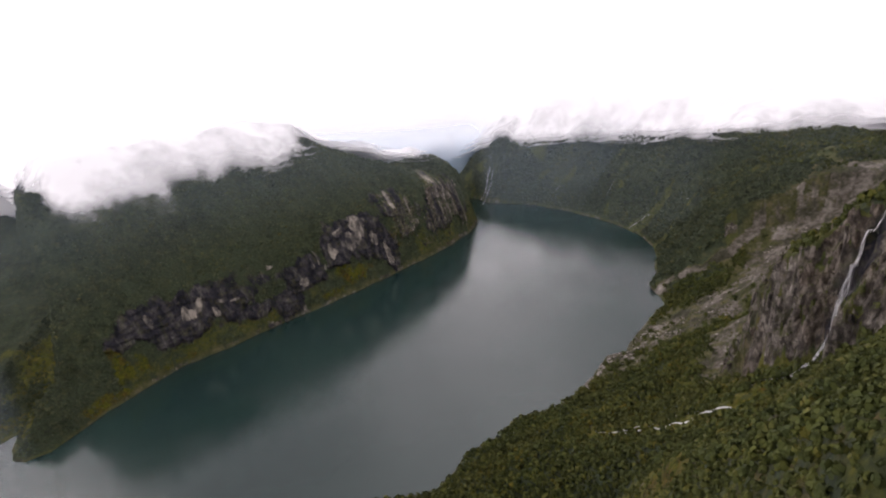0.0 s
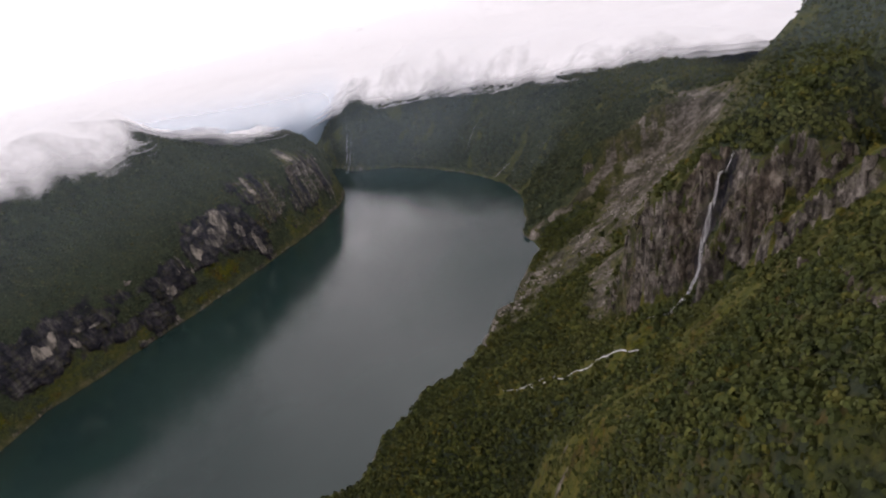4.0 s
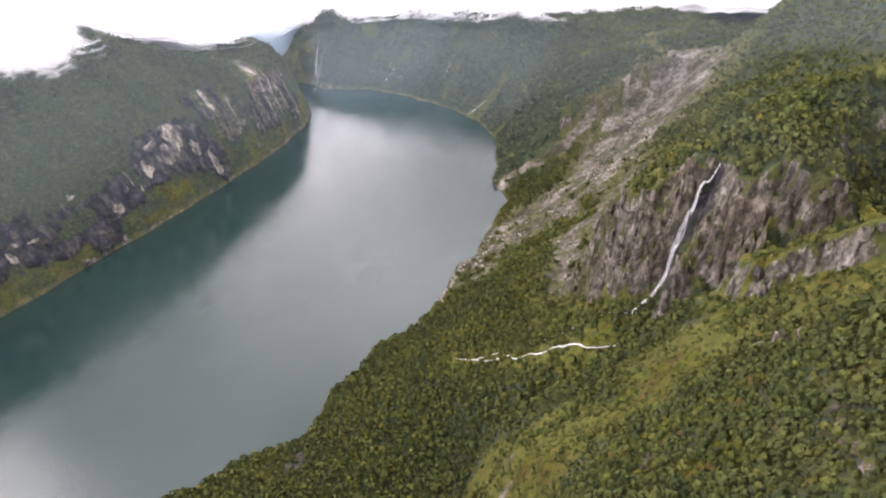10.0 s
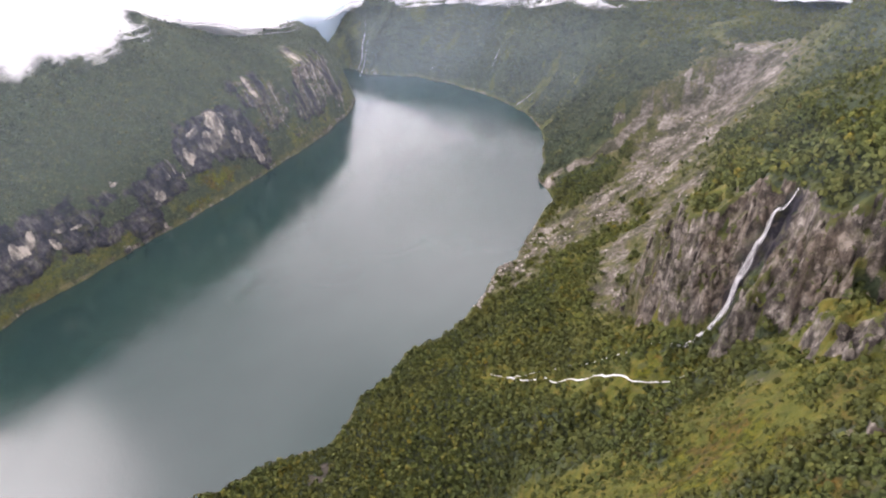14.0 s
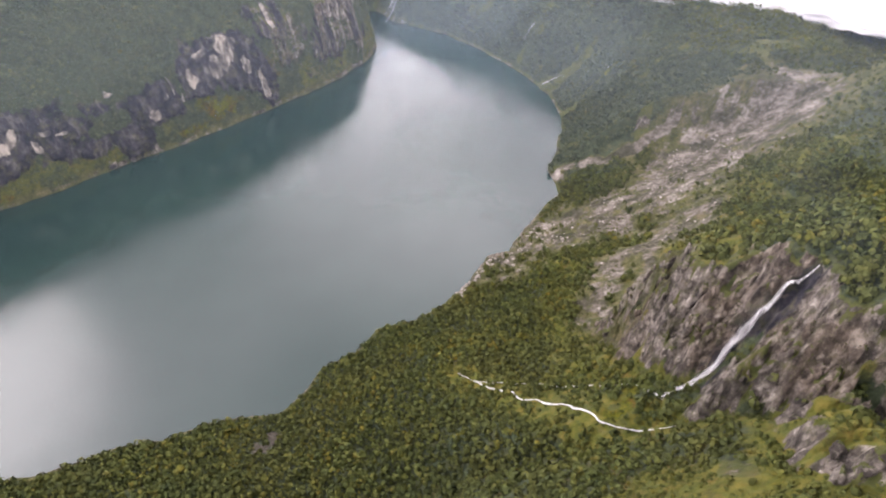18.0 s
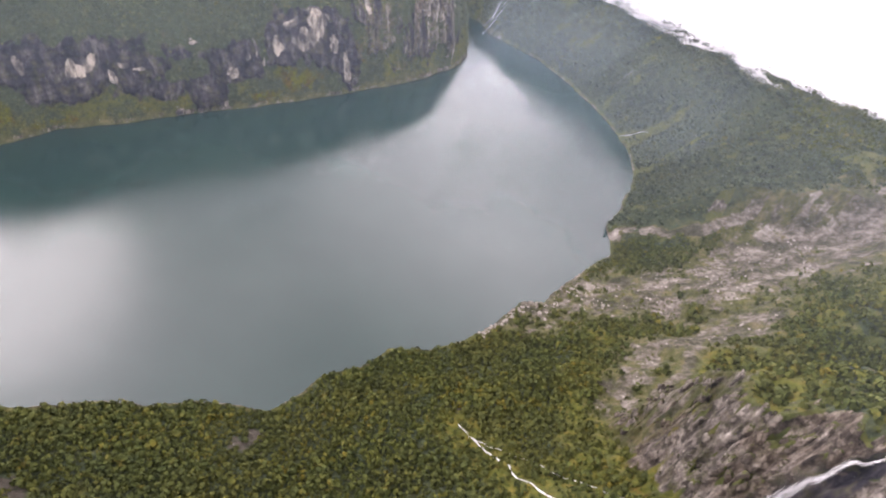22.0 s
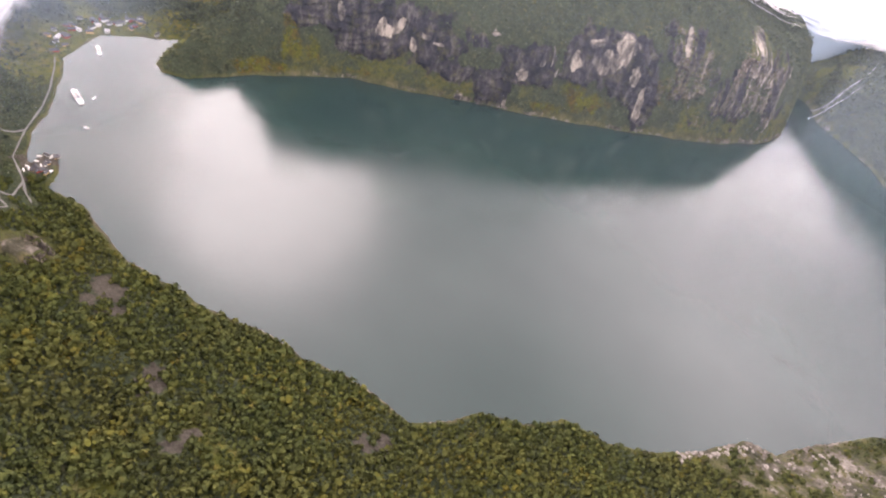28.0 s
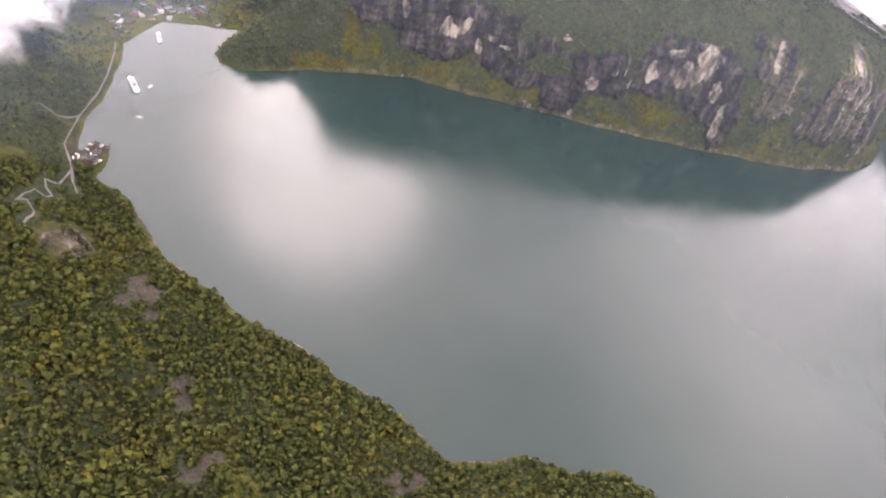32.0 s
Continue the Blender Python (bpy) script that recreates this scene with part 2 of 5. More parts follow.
    orange = ramp(nt, noise_at(nt, 7, 6, 0.7), ((0.35, (0.021, 0.02, 0.005)), (0.5, (0.06, 0.046, 0.007)), (0.65, (0.11, 0.066, 0.011))))
    yellow = ramp(nt, noise_at(nt, 6, 6, 0.7, None, 3), ((0.35, (0.022, 0.03, 0.003)), (0.5, (0.062, 0.067, 0.004)), (0.65, (0.115, 0.105, 0.006))))
    sward = mix_rgb(nt, ramp(nt, noise_at(nt, 24, 6, 0.68, None, 7), ((0.47, (0, 0, 0)), (0.56, (1, 1, 1)))), yellow, orange)
    col = mix_rgb(nt, zone("sward", 0.72, 1.1), col, sward)
    gravel = ramp(nt, noise_at(nt, 4, 8, 0.7), ((0.3, (0.028, 0.026, 0.018)), (0.55, (0.066, 0.057, 0.046)), (0.75, (0.11, 0.098, 0.084))))
    col = mix_rgb(nt, zone("bare", 0.7, 1.02), col, gravel)
    nt.links.new(col, bsdf.inputs["Base Color"])
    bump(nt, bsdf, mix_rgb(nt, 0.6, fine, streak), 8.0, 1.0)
    return m


def forest_material(name, stops, big_tint, fine_size=3.0):
    m, nt, bsdf = material(name)
    bsdf.inputs["Roughness"].default_value = 0.85
    bsdf.inputs["Specular IOR Level"].default_value = 0.15
    tree = noise_at(nt, 13, 3, 0.6)
    col = ramp(nt, tree, stops)
    col = mix_rgb(nt, ramp(nt, noise_at(nt, 120, 4, offset=9), ((0.42, (0, 0, 0)), (0.66, (0.75, 0.75, 0.75)))), col, big_tint)
    col = mix_rgb(nt, 1.0, col, ramp(nt, attribute(nt, "tone"), ((0.0, (0.62, 0.72, 0.74)), (0.4, (0.92, 1.0, 0.96)), (0.75, (1.12, 1.15, 0.95)), (0.93, (1.35, 1.3, 0.85)), (1.0, (1.5, 1.25, 0.7)))), "MULTIPLY")
    isle = nt.nodes.new("ShaderNodeNewGeometry")
    col = mix_rgb(nt, 0.6, col, ramp(nt, isle.outputs["Random Per Island"], ((0, (0.84, 0.84, 0.84)), (1, (1.18, 1.18, 1.16)))), "MULTIPLY")
    nt.links.new(col, bsdf.inputs["Base Color"])
    return m


def water_material():
    m, nt, bsdf = material("fjord_water")
    col = ramp(nt, noise_at(nt, 420, 3), ((0.35, (0.012, 0.029, 0.027)), (0.65, (0.017, 0.037, 0.033))))
    nt.links.new(col, bsdf.inputs["Base Color"])
    bsdf.inputs["IOR"].default_value = 1.34
    bsdf.inputs["Specular IOR Level"].default_value = 1.0
    rough = ramp(nt, noise_at(nt, 240, 4, offset=3), ((0.4, (0.12, 0.12, 0.12)), (0.62, (0.2, 0.2, 0.2))))
    nt.links.new(rough, bsdf.inputs["Roughness"])
    waves = mix_rgb(nt, 0.5, noise_at(nt, 6, 5, 0.6, (1, 0.5, 1)), noise_at(nt, 40, 3, 0.5, (1, 0.6, 1)))
    bump(nt, bsdf, waves, 1.2, 0.25)
    return m


def cloud_material(name, color, soft, low, high, top):
    """Thin sheets that scatter light to both sides; their cover says how dense they are."""
    m = bpy.data.materials.new(name)
    m.use_nodes = True
    nt = m.node_tree
    nt.nodes.clear()
    out = nt.nodes.new("ShaderNodeOutputMaterial")
    front, back, clear = add(nt, "BsdfDiffuse"), add(nt, "BsdfTranslucent"), add(nt, "BsdfTransparent")
    front.inputs["Color"].default_value = back.inputs["Color"].default_value = (*color, 1)
    body, whole = nt.nodes.new("ShaderNodeMixShader"), nt.nodes.new("ShaderNodeMixShader")
    body.inputs[0].default_value = 0.15
    nt.links.new(front.outputs[0], body.inputs[1])
    nt.links.new(back.outputs[0], body.inputs[2])
    total = nt.nodes.new("ShaderNodeMath")
    total.operation = "MULTIPLY_ADD"
    nt.links.new(noise_at(nt, 110, 9, 0.62, (1, 1, 0.6)), total.inputs[0])
    total.inputs[1].default_value = soft
    nt.links.new(attribute(nt, "cover"), total.inputs[2])
    nt.links.new(ramp(nt, total.outputs[0], ((0.0, (0, 0, 0)), (low, (0, 0, 0)), (high, (top, top, top)))), whole.inputs[0])
    nt.links.new(clear.outputs[0], whole.inputs[1])
    nt.links.new(body.outputs[0], whole.inputs[2])
    nt.links.new(whole.outputs[0], out.inputs["Surface"])
    return m


def falling_water():
    """White water in threads: 'across' runs over the width of a veil, 'down' along its fall, in metres."""
    m, nt, bsdf = material("falling_water")
    place = nt.nodes.new("ShaderNodeCombineXYZ")
    for socket, name, size in (("X", "across", 1.1), ("Y", "down", 0.07), ("Z", "veil", 7.0)):
        times = nt.nodes.new("ShaderNodeMath")
        times.operation = "MULTIPLY"
        times.inputs[1].default_value = size
        nt.links.new(attribute(nt, name), times.inputs[0])
        nt.links.new(times.outputs[0], place.inputs[socket])
    threads = add(nt, "TexNoise", Scale=1.0, Detail=6.0, Roughness=0.6)
    nt.links.new(place.outputs["Vector"], threads.inputs["Vector"])
    nt.links.new(ramp(nt, threads.outputs["Fac"], ((0.35, (0.4, 0.395, 0.405)), (0.62, (0.7, 0.695, 0.7)))), bsdf.inputs["Base Color"])
    cover = nt.nodes.new("ShaderNodeMath")
    cover.operation = "MULTIPLY"
    nt.links.new(ramp(nt, threads.outputs["Fac"], ((0.38, (0.02, 0.02, 0.02)), (0.68, (0.62, 0.62, 0.62)))), cover.inputs[0])
    nt.links.new(attribute(nt, "dense"), cover.inputs[1])
    nt.links.new(cover.outputs[0], bsdf.inputs["Alpha"])
    bsdf.inputs["Roughness"].default_value = 0.6
    return m


GROUND = mountain_ground()
WATER = water_material()
CLOUD = cloud_material("low_cloud", (0.93, 0.93, 0.94), 0.8, 0.55, 1.0, 0.92)
# The next two tint see-through sheets blue to imitate distance haze.
HAZE_VEIL = cloud_material("haze_veil", (0.6, 0.78, 0.98), 0.02, 0.02, 1.0, 0.032)
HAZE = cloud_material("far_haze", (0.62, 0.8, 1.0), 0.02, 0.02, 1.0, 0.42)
FALLS = falling_water()
BIRCH = forest_material("birch_forest", ((0.3, (0.026, 0.034, 0.012)), (0.47, (0.049, 0.057, 0.017)), (0.6, (0.07, 0.075, 0.02)), (0.72, (0.11, 0.093, 0.023))), (0.062, 0.061, 0.018))
# Distance haze is put into these leaf colours: paler and bluer than the birch.
HAZED_FOREST = forest_material("hazed_forest", ((0.3, (0.032, 0.041, 0.027)), (0.5, (0.056, 0.066, 0.04)), (0.7, (0.088, 0.094, 0.052))), (0.068, 0.072, 0.044))
CRAG = crag_material()
FOAM = plain("white_water", (0.5, 0.5, 0.51), 0.6, 0, 0.45, 4)
ASPHALT = plain("worn_road", (0.14, 0.135, 0.128), 0.85, 0, 0.2, 6)
SHIP_WHITE = plain("white_ship_paint", (0.8, 0.8, 0.8), 0.35, 0, 0.05, 9)
SHIP_BLUE = plain("dark_blue_ship_paint", (0.03, 0.05, 0.1), 0.35, 0, 0.15, 9)
SHIP_ORANGE = plain("orange_boat_paint", (0.6, 0.17, 0.03), 0.5, 0, 0.1, 3)
SHIP_GLASS = plain("dark_ship_glass", (0.02, 0.025, 0.03), 0.1, 0, 0.2, 3)
DECK = plain("grey_deck", (0.3, 0.29, 0.27), 0.8, 0, 0.2, 4)
WHITE_WALL = plain("white_boards", (0.58, 0.57, 0.54), 0.7, 0, 0.08, 4)
RED_WALL = plain("red_boards", (0.28, 0.045, 0.03), 0.75, 0, 0.15, 4)
OCHRE_WALL = plain("ochre_boards", (0.45, 0.3, 0.12), 0.75, 0, 0.15, 4)
SLATE = plain("dark_slate", (0.06, 0.06, 0.065), 0.7, 0, 0.3, 3)
TURF = plain("pale_metal_roof", (0.42, 0.41, 0.4), 0.5, 0, 0.15, 3)
BOULDER = plain("pale_boulder", (0.25, 0.225, 0.2), 0.9, 0, 0.5, 2.5)
BARK = plain("birch_bark", (0.3, 0.28, 0.25), 0.9, 0, 0.5, 0.8)

# ---- the lie of the land ----
NEAR_SHORE = [
    (-1500, 2950), (-800, 2640), (-330, 2440), (-118, 2330), (-60, 2235), (20, 2195), (115, 2140), (235, 2010),
    (350, 1840), (428, 1665), (436, 1550), (420, 1450), (390, 1340), (348, 1240), (354, 1140), (310, 1090),
    (255, 1000), (215, 925), (160, 896), (109, 815), (75, 770), (14, 725), (-56, 702), (-91, 650),
    (-140, 612), (-165, 570), (-195, 526), (-241, 517), (-308, 504), (-350, 478), (-411, 471), (-457, 446),
    (-510, 427), (-567, 413), (-603, 400), (-660, 388)]
ARM_SHORE = [
    (-750, 396), (-815, 374), (-855, 408), (-884, 418), (-898, 405), (-886, 376), (-956, 414), (-1009, 466), (-1051, 496),
    (-1113, 532), (-1140, 545), (-1165, 590), (-1190, 645), (-1170, 695), (-1125, 772)]
FAR_SHORE = [
    (-1102, 721), (-1068, 685), (-1033, 680), (-996, 705), (-963, 824), (-906, 941), (-865, 1019), (-772, 1107),
    (-680, 1203), (-551, 1336), (-393, 1517), (-247, 1690), (-150, 1850), (-115, 2000), (-141, 2137), (-172, 2285),
    (-420, 2350), (-850, 2540), (-1530, 2830)]
SHORE = np.array(NEAR_SHORE + ARM_SHORE + FAR_SHORE, float)

# Height above the water by the distance from the shore.
STEPS = np.array([0, 25, 60, 120, 220, 350, 520, 800, 1300, 2200, 4000], float)
SLOPES = {
    "channel": [0, 40, 100, 170, 225, 240, 200, 120, 40, 0, 0],
    "reach": [0, 8, 18, 30, 50, 95, 140, 130, 60, 0, 0],
    "wooded": [0, 20, 56, 118, 205, 285, 300, 240, 120, 40, 0],
    "slide": [0, 8, 22, 52, 105, 185, 310, 500, 640, 600, 400],
    "fall": [0, 12, 28, 56, 104, 185, 320, 560, 760, 900, 900],
    "grove": [0, 12, 30, 54, 88, 152, 285, 530, 750, 890, 900],
    "road": [0, 5, 22, 58, 112, 185, 270, 400, 540, 640, 700],
    "village": [0, 2, 5, 11, 26, 60, 120, 220, 330, 400, 400],
    "spit": [0, 22, 62, 125, 215, 320, 400, 420, 300, 150, 0],
    "cliff": [0, 72, 172, 272, 380, 440, 425, 330, 200, 100, 0],
    "tip": [0, 105, 225, 278, 302, 290, 230, 120, 60, 0, 0],
    "nose": [0, 95, 198, 245, 262, 250, 190, 110, 50, 0, 0],
}
KIND = (["reach"] * 3 + ["channel"] * 2 + ["wooded"] * 9 + ["slide"] * 6 + ["fall"] * 6 + ["grove"] * 10
        + ["road"] * 9 + ["village"] * 6 + ["spit"] * 5 + ["cliff"] * 6 + ["tip"] + ["nose"] * 4 + ["channel"] * 3)
PROFILE = np.array([SLOPES[k] for k in KIND], float)
ARC = np.concatenate([[0.0], np.cumsum(np.hypot(*np.diff(SHORE, axis=0).T))])


def lattice(ix, iy, seed):
    h = (ix * 374761393 + iy * 668265263 + seed * 974634721).astype(np.int64) & 0x7FFFFFFF
    h = ((h ^ (h >> 13)) * 1274126177) & 0x7FFFFFFF
    h = h ^ (h >> 16)
    return (h & 0xFFFFF) / float(0xFFFFF)


def wave(x, y, size, seed=0):
    """Smooth noise from 0 to 1 with bumps of the given size in metres."""
    u, v = np.asarray(x) / size, np.asarray(y) / size
    iu, iv = np.floor(u).astype(np.int64), np.floor(v).astype(np.int64)
    fu, fv = u - iu, v - iv
    fu, fv = fu * fu * (3 - 2 * fu), fv * fv * (3 - 2 * fv)
    a = lattice(iu, iv, seed) * (1 - fu) + lattice(iu + 1, iv, seed) * fu
    b = lattice(iu, iv + 1, seed) * (1 - fu) + lattice(iu + 1, iv + 1, seed) * fu
    return a * (1 - fv) + b * fv


def fractal(x, y, size, octaves=5, seed=0, rough=0.5):
    total, amp, norm = 0.0, 1.0, 0.0
    for k in range(octaves):
        total = total + amp * (wave(x, y, size / 2**k, seed + 17 * k) - 0.5)
        norm, amp = norm + amp, amp * rough
    return total / norm * 2


def to_line(x, y, line):
    """Distance to a polyline, the place along it (0 at its first corner, 1 at its second, ...) and the side (left is positive)."""
    best, along, side = np.full(x.shape, 1e18), np.zeros(x.shape), np.zeros(x.shape)
    for k in range(len(line) - 1):
        (ax, ay), (bx, by) = line[k], line[k + 1]
        dx, dy = bx - ax, by - ay
        f = np.clip(((x - ax) * dx + (y - ay) * dy) / (dx * dx + dy * dy), 0, 1)
        d = (x - ax - f * dx) ** 2 + (y - ay - f * dy) ** 2
        near = d < best
        best, along = np.where(near, d, best), np.where(near, k + f, along)
        side = np.where(near, np.sign(dx * (y - ay) - dy * (x - ax)), side)
    return np.sqrt(best), along, side


def on_water(x, y):
    inside = np.zeros(x.shape, bool)
    n = len(SHORE)
    for k in range(n):
        (ax, ay), (bx, by) = SHORE[k], SHORE[(k + 1) % n]
        if ay != by:
            inside ^= ((ay > y) != (by > y)) & (x < (bx - ax) * (y - ay) / (by - ay) + ax)
    return inside


def smooth(a, b, v):
    t = np.clip((v - a) / (b - a), 0, 1)
    return t * t * (3 - 2 * t)


# The foot of the waterfall's cliff, uphill on its right-hand side.
CLIFF_FOOT = np.array([(330, 640), (290, 540), (272, 454), (290, 375), (270, 335), (300, 275), (340, 225), (385, 165), (420, 80), (440, 0)], float)
SPUR_FOOT = np.array([(318, 262), (296, 232), (280, 205), (268, 178), (272, 150), (288, 118), (300, 90), (306, 50)], float)
RAVINE = np.array([(278, 500), (310, 555), (345, 620), (393, 694), (430, 770), (481, 852)], float)
FALL_LINE = np.array([(262, 350), (336, 338)], float)
SLIDE_AXIS = np.array([(182, 902), (304, 955), (438, 952), (560, 1010), (640, 1075), (830, 1150)], float)
GULLY = np.array([(300, 520), (297, 631), (355, 747), (451, 756), (560, 880), (650, 1000)], float)
# Bare patches of pale rock: place, height, radius, strength.
PATCHES = [
    (122, 834, 3, 14, 0.7), (100, 796, 3, 11, 0.65), (145, 878, 3, 15, 0.75), (367, 1197, 7, 17, 0.75), (190, 893, 6, 26, 0.75), (297, 631, 136, 20, 0.5)]
# The far cliff, by the place along the shore and the height: half-lengths along and up, and strength.
DARK_ROCK = [
    (60.62, 160, 105, 50, 0.8), (60.85, 105, 85, 45, 0.75), (60.3, 140, 60, 55, 0.75), (59.75, 112, 66, 55, 0.7), (59.3, 45, 40, 42, 0.72), (57.7, 120, 130, 48, 0.72),
    (56.6, 128, 66, 42, 0.72), (58.3, 105, 75, 34, 0.62), (57.2, 80, 90, 30, 0.55), (61.05, 60, 30, 50, 0.6), (55.9, 118, 40, 26, 0.6), (58.75, 60, 60, 26, 0.5)]
SCARS = [
    (60.7, 175, 24, 34, 0.9), (60.6, 143, 24, 26, 0.9), (60.41, 178, 18, 10, 0.85), (60.24, 134, 11, 24, 0.85), (60.88, 128, 14, 26, 0.8), (61.02, 66, 9, 34, 0.8),
    (59.67, 84, 11, 18, 0.85), (59.84, 132, 4, 20, 0.75), (59.97, 140, 4, 24, 0.75), (60.06, 106, 4, 16, 0.7), (59.22, 151, 17, 4, 0.85), (57.52, 113, 24, 13, 0.9), (57.68, 124, 13, 19, 0.9),
    (57.4, 122, 10, 12, 0.85), (57.95, 98, 5, 22, 0.75), (58.15, 122, 18, 5, 0.75), (58.4, 112, 14, 4, 0.7), (56.62, 131, 9, 20, 0.85), (58.92, 8, 12, 9, 0.8), (59.2, 9, 9, 7, 0.75), (59.5, 12, 6, 10, 0.7),
    (61.37, 218, 9, 30, 0.8), (61.6, 100, 4, 44, 0.65), (61.28, 190, 6, 22, 0.7)]
NOSE_ROCK = [(61.55, 140, 70, 80, 0.5), (62.3, 120, 130, 70, 0.55), (63.0, 110, 90, 80, 0.6), (61.2, 235, 50, 22, 0.45), (62.45, 205, 80, 62, 0.75), (62.95, 175, 75, 60, 0.72), (61.45, 205, 60, 50, 0.6), (62.1, 130, 90, 34, 0.45), (63.2, 120, 50, 60, 0.55), (61.8, 60, 40, 40, 0.4)]
DRY_TURF = [(60.08, 20, 55, 17, 0.6), (60.48, 48, 75, 30, 0.62), (60.3, 66, 40, 22, 0.55), (55.64, 74, 26, 44, 0.6), (55.3, 14, 60, 13, 0.62), (57.0, 15, 60, 12, 0.6), (56.05, 55, 26, 36, 0.55), (61.3, 120, 26, 50, 0.35)]
SWARDS = [(166, 130, 30), (188, 108, 26), (140, 110, 26), (120, 70, 26), (142, 56, 24), (100, 72, 18), (61, 148, 17), (72, 124, 14), (110, 20, 22), (128, 8, 20), (95, 38, 16), (152, 152, 18), (190, 150, 18), (170, 60, 18), (90, -30, 16)]
# Open turf by the foot of the waterfall.
TURF_SPOTS = [(260, 409, 13), (250, 392, 12), (238, 356, 15), (222, 345, 12), (246, 372, 9)]
CLEARINGS = [(-186, 454, 14), (-206, 441, 8), (-425, 315, 9), (-412, 304, 10), (-397, 291, 8), (-317, 275, 9), (-324, 297, 8), (-586, 333, 20), (-562, 326, 14), (-533, 328, 10), (71, 574, 9)]
TRACK = np.array([(352, 1206), (370, 1217), (401, 1202), (466, 1173), (532, 1174), (560, 1184), (610, 1195)], float)
BED = np.array([(76, 530), (91, 511), (140, 450), (173, 405), (209, 340), (262, 303)], float)


def far_cliff(arc, z):
    """Bare dark rock, bleached scars, broken rock and dry turf of the far cliff."""
    a = arc + 16 * fractal(arc, 0.7 * z, 46, 5, 101, 0.62)
    b = z + 13 * fractal(arc, 0.7 * z, 38, 5, 102, 0.62)
    ragged = 0.75 * fractal(arc, 0.45 * z, 34, 6, 103, 0.72)
    found = []
    for spots in (DARK_ROCK, SCARS, NOSE_ROCK, DRY_TURF):
        total = np.zeros(np.shape(z))
        for at, high, half, rise, v in spots:
            middle = np.interp(at, np.arange(len(ARC)), ARC)
            q = np.hypot((a - middle) / half, (b - high) / rise) + ragged
            total = np.maximum(total, v * (1 - smooth(0.55, 1.25, q)))
        found.append(0.84 * total if spots is SCARS else 0.85 * total if spots is DRY_TURF else total)
    return found


def land(x, y):
    """Height of the ground, with its zones of bare rock, pale slide rock and meadow."""
    x, y = np.asarray(x, float), np.asarray(y, float)
    # an uneven shoreline
    wx = x + 9 * fractal(x, y, 60, 3, 5)
    wy = y + 9 * fractal(x, y, 60, 3, 6)
    d, along, _ = to_line(wx, wy, SHORE)
    wet = on_water(wx, wy)
    d = d * (1 + 0.18 * fractal(x, y, 240, 3, 3))
    k = np.clip(along.astype(int), 0, len(SHORE) - 2)
    f = along - k
    lo, hi = np.zeros(x.shape), np.zeros(x.shape)
    for n in range(len(STEPS) - 1):
        part = np.clip((d - STEPS[n]) / (STEPS[n + 1] - STEPS[n]), 0, 1)
        lo += part * (PROFILE[k, n + 1] - PROFILE[k, n])
        hi += part * (PROFILE[k + 1, n + 1] - PROFILE[k + 1, n])
    z = lo * (1 - f) + hi * f
    # the cliff behind the waterfall
    crag = 1 - 2.4 * np.abs(fractal(x, y, 44, 5, 31, 0.6))
    ribs = 17 * crag + 14 * fractal(x, y, 24, 4, 33, 0.7), 12 * fractal(x, y, 40, 4, 32, 0.65)
    # calmer rock in the recess that the fall has worn
    ld, lf, ls = to_line(x, y, FALL_LINE)
    ld = np.maximum(ld + 7 * fractal(x, y, 26, 4, 38, 0.6), 0)
    calm = 0.2 + 0.8 * smooth(6, np.where(ls < 0, 46, 22), ld)
    ribs = ribs[0] * calm, ribs[1] * calm
    cd, ca, cs = to_line(x + ribs[0], y + ribs[1], CLIFF_FOOT)
    run = ca * 84
    buttress = 1 - 2 * np.abs(2 * wave(run + 0.12 * y, np.zeros(x.shape), 34, 35) - 1)
    ribbing = 1 - 2 * np.abs(2 * wave(run, 0.25 * cd, 11, 36) - 1)
    up = np.where(cs > 0, cd, -cd) + (11 * buttress + 5 * ribbing) * calm
    up = up - 24 * (1 - smooth(6, np.where(ls < 0, 52, 18), ld))
    taper = smooth(0.0, 1.2, ca) * (1 - 0.7 * smooth(5.6, 6.9, ca)) * (1 - smooth(7.6, 8.9, ca))
    climb = np.clip((up + 4) / 52, 0, 1)
    shelf = climb * 5 + 3 * wave(x, y, 55, 34)
    shelf = np.floor(shelf) + smooth(0.12, 0.72, shelf - np.floor(shelf)) - 3 * wave(x, y, 55, 34)
    climb = np.where(climb * (1 - climb) > 0, 0.35 * climb + 0.65 * np.clip(shelf / 5, 0, 1), climb)
    step = climb * 150 * taper
    fade = 1 - smooth(120, 420, up)
    z = z + step * fade
    pd, pa, ps = to_line(x + 0.6 * ribs[0], y + ribs[1], SPUR_FOOT)
    spur_up = np.where(ps > 0, pd, -pd)
    spur = smooth(0.0, 0.7, pa) * (1 - smooth(5.5, 6.9, pa)) * (0.45 + 0.55 * smooth(0.35, 0.6, wave(pa * 30, pa * 0, 18, 37)))
    wall = smooth(-6, 4, up) * (1 - smooth(44, 62, up)) * taper
    wall = np.maximum(wall, 0.95 * smooth(-5, -1, spur_up) * (1 - smooth(5, 11, spur_up)) * spur)
    sx, sy = x + 26 * fractal(x, y, 70, 5, 41), y + 26 * fractal(x, y, 70, 5, 42)
    sd, sa, _ = to_line(sx, sy, SLIDE_AXIS)
    gd, ga, _ = to_line(sx, sy, GULLY)
    broken = smooth(0.3, 0.68, 0.5 + 0.5 * fractal(x + 0.5 * y, y - 0.3 * x, 62, 6, 8, 0.7))
    crumbs = smooth(0.35, 0.7, 0.5 + 0.5 * fractal(x - 0.4 * y, y + 0.2 * x, 24, 5, 9, 0.75))
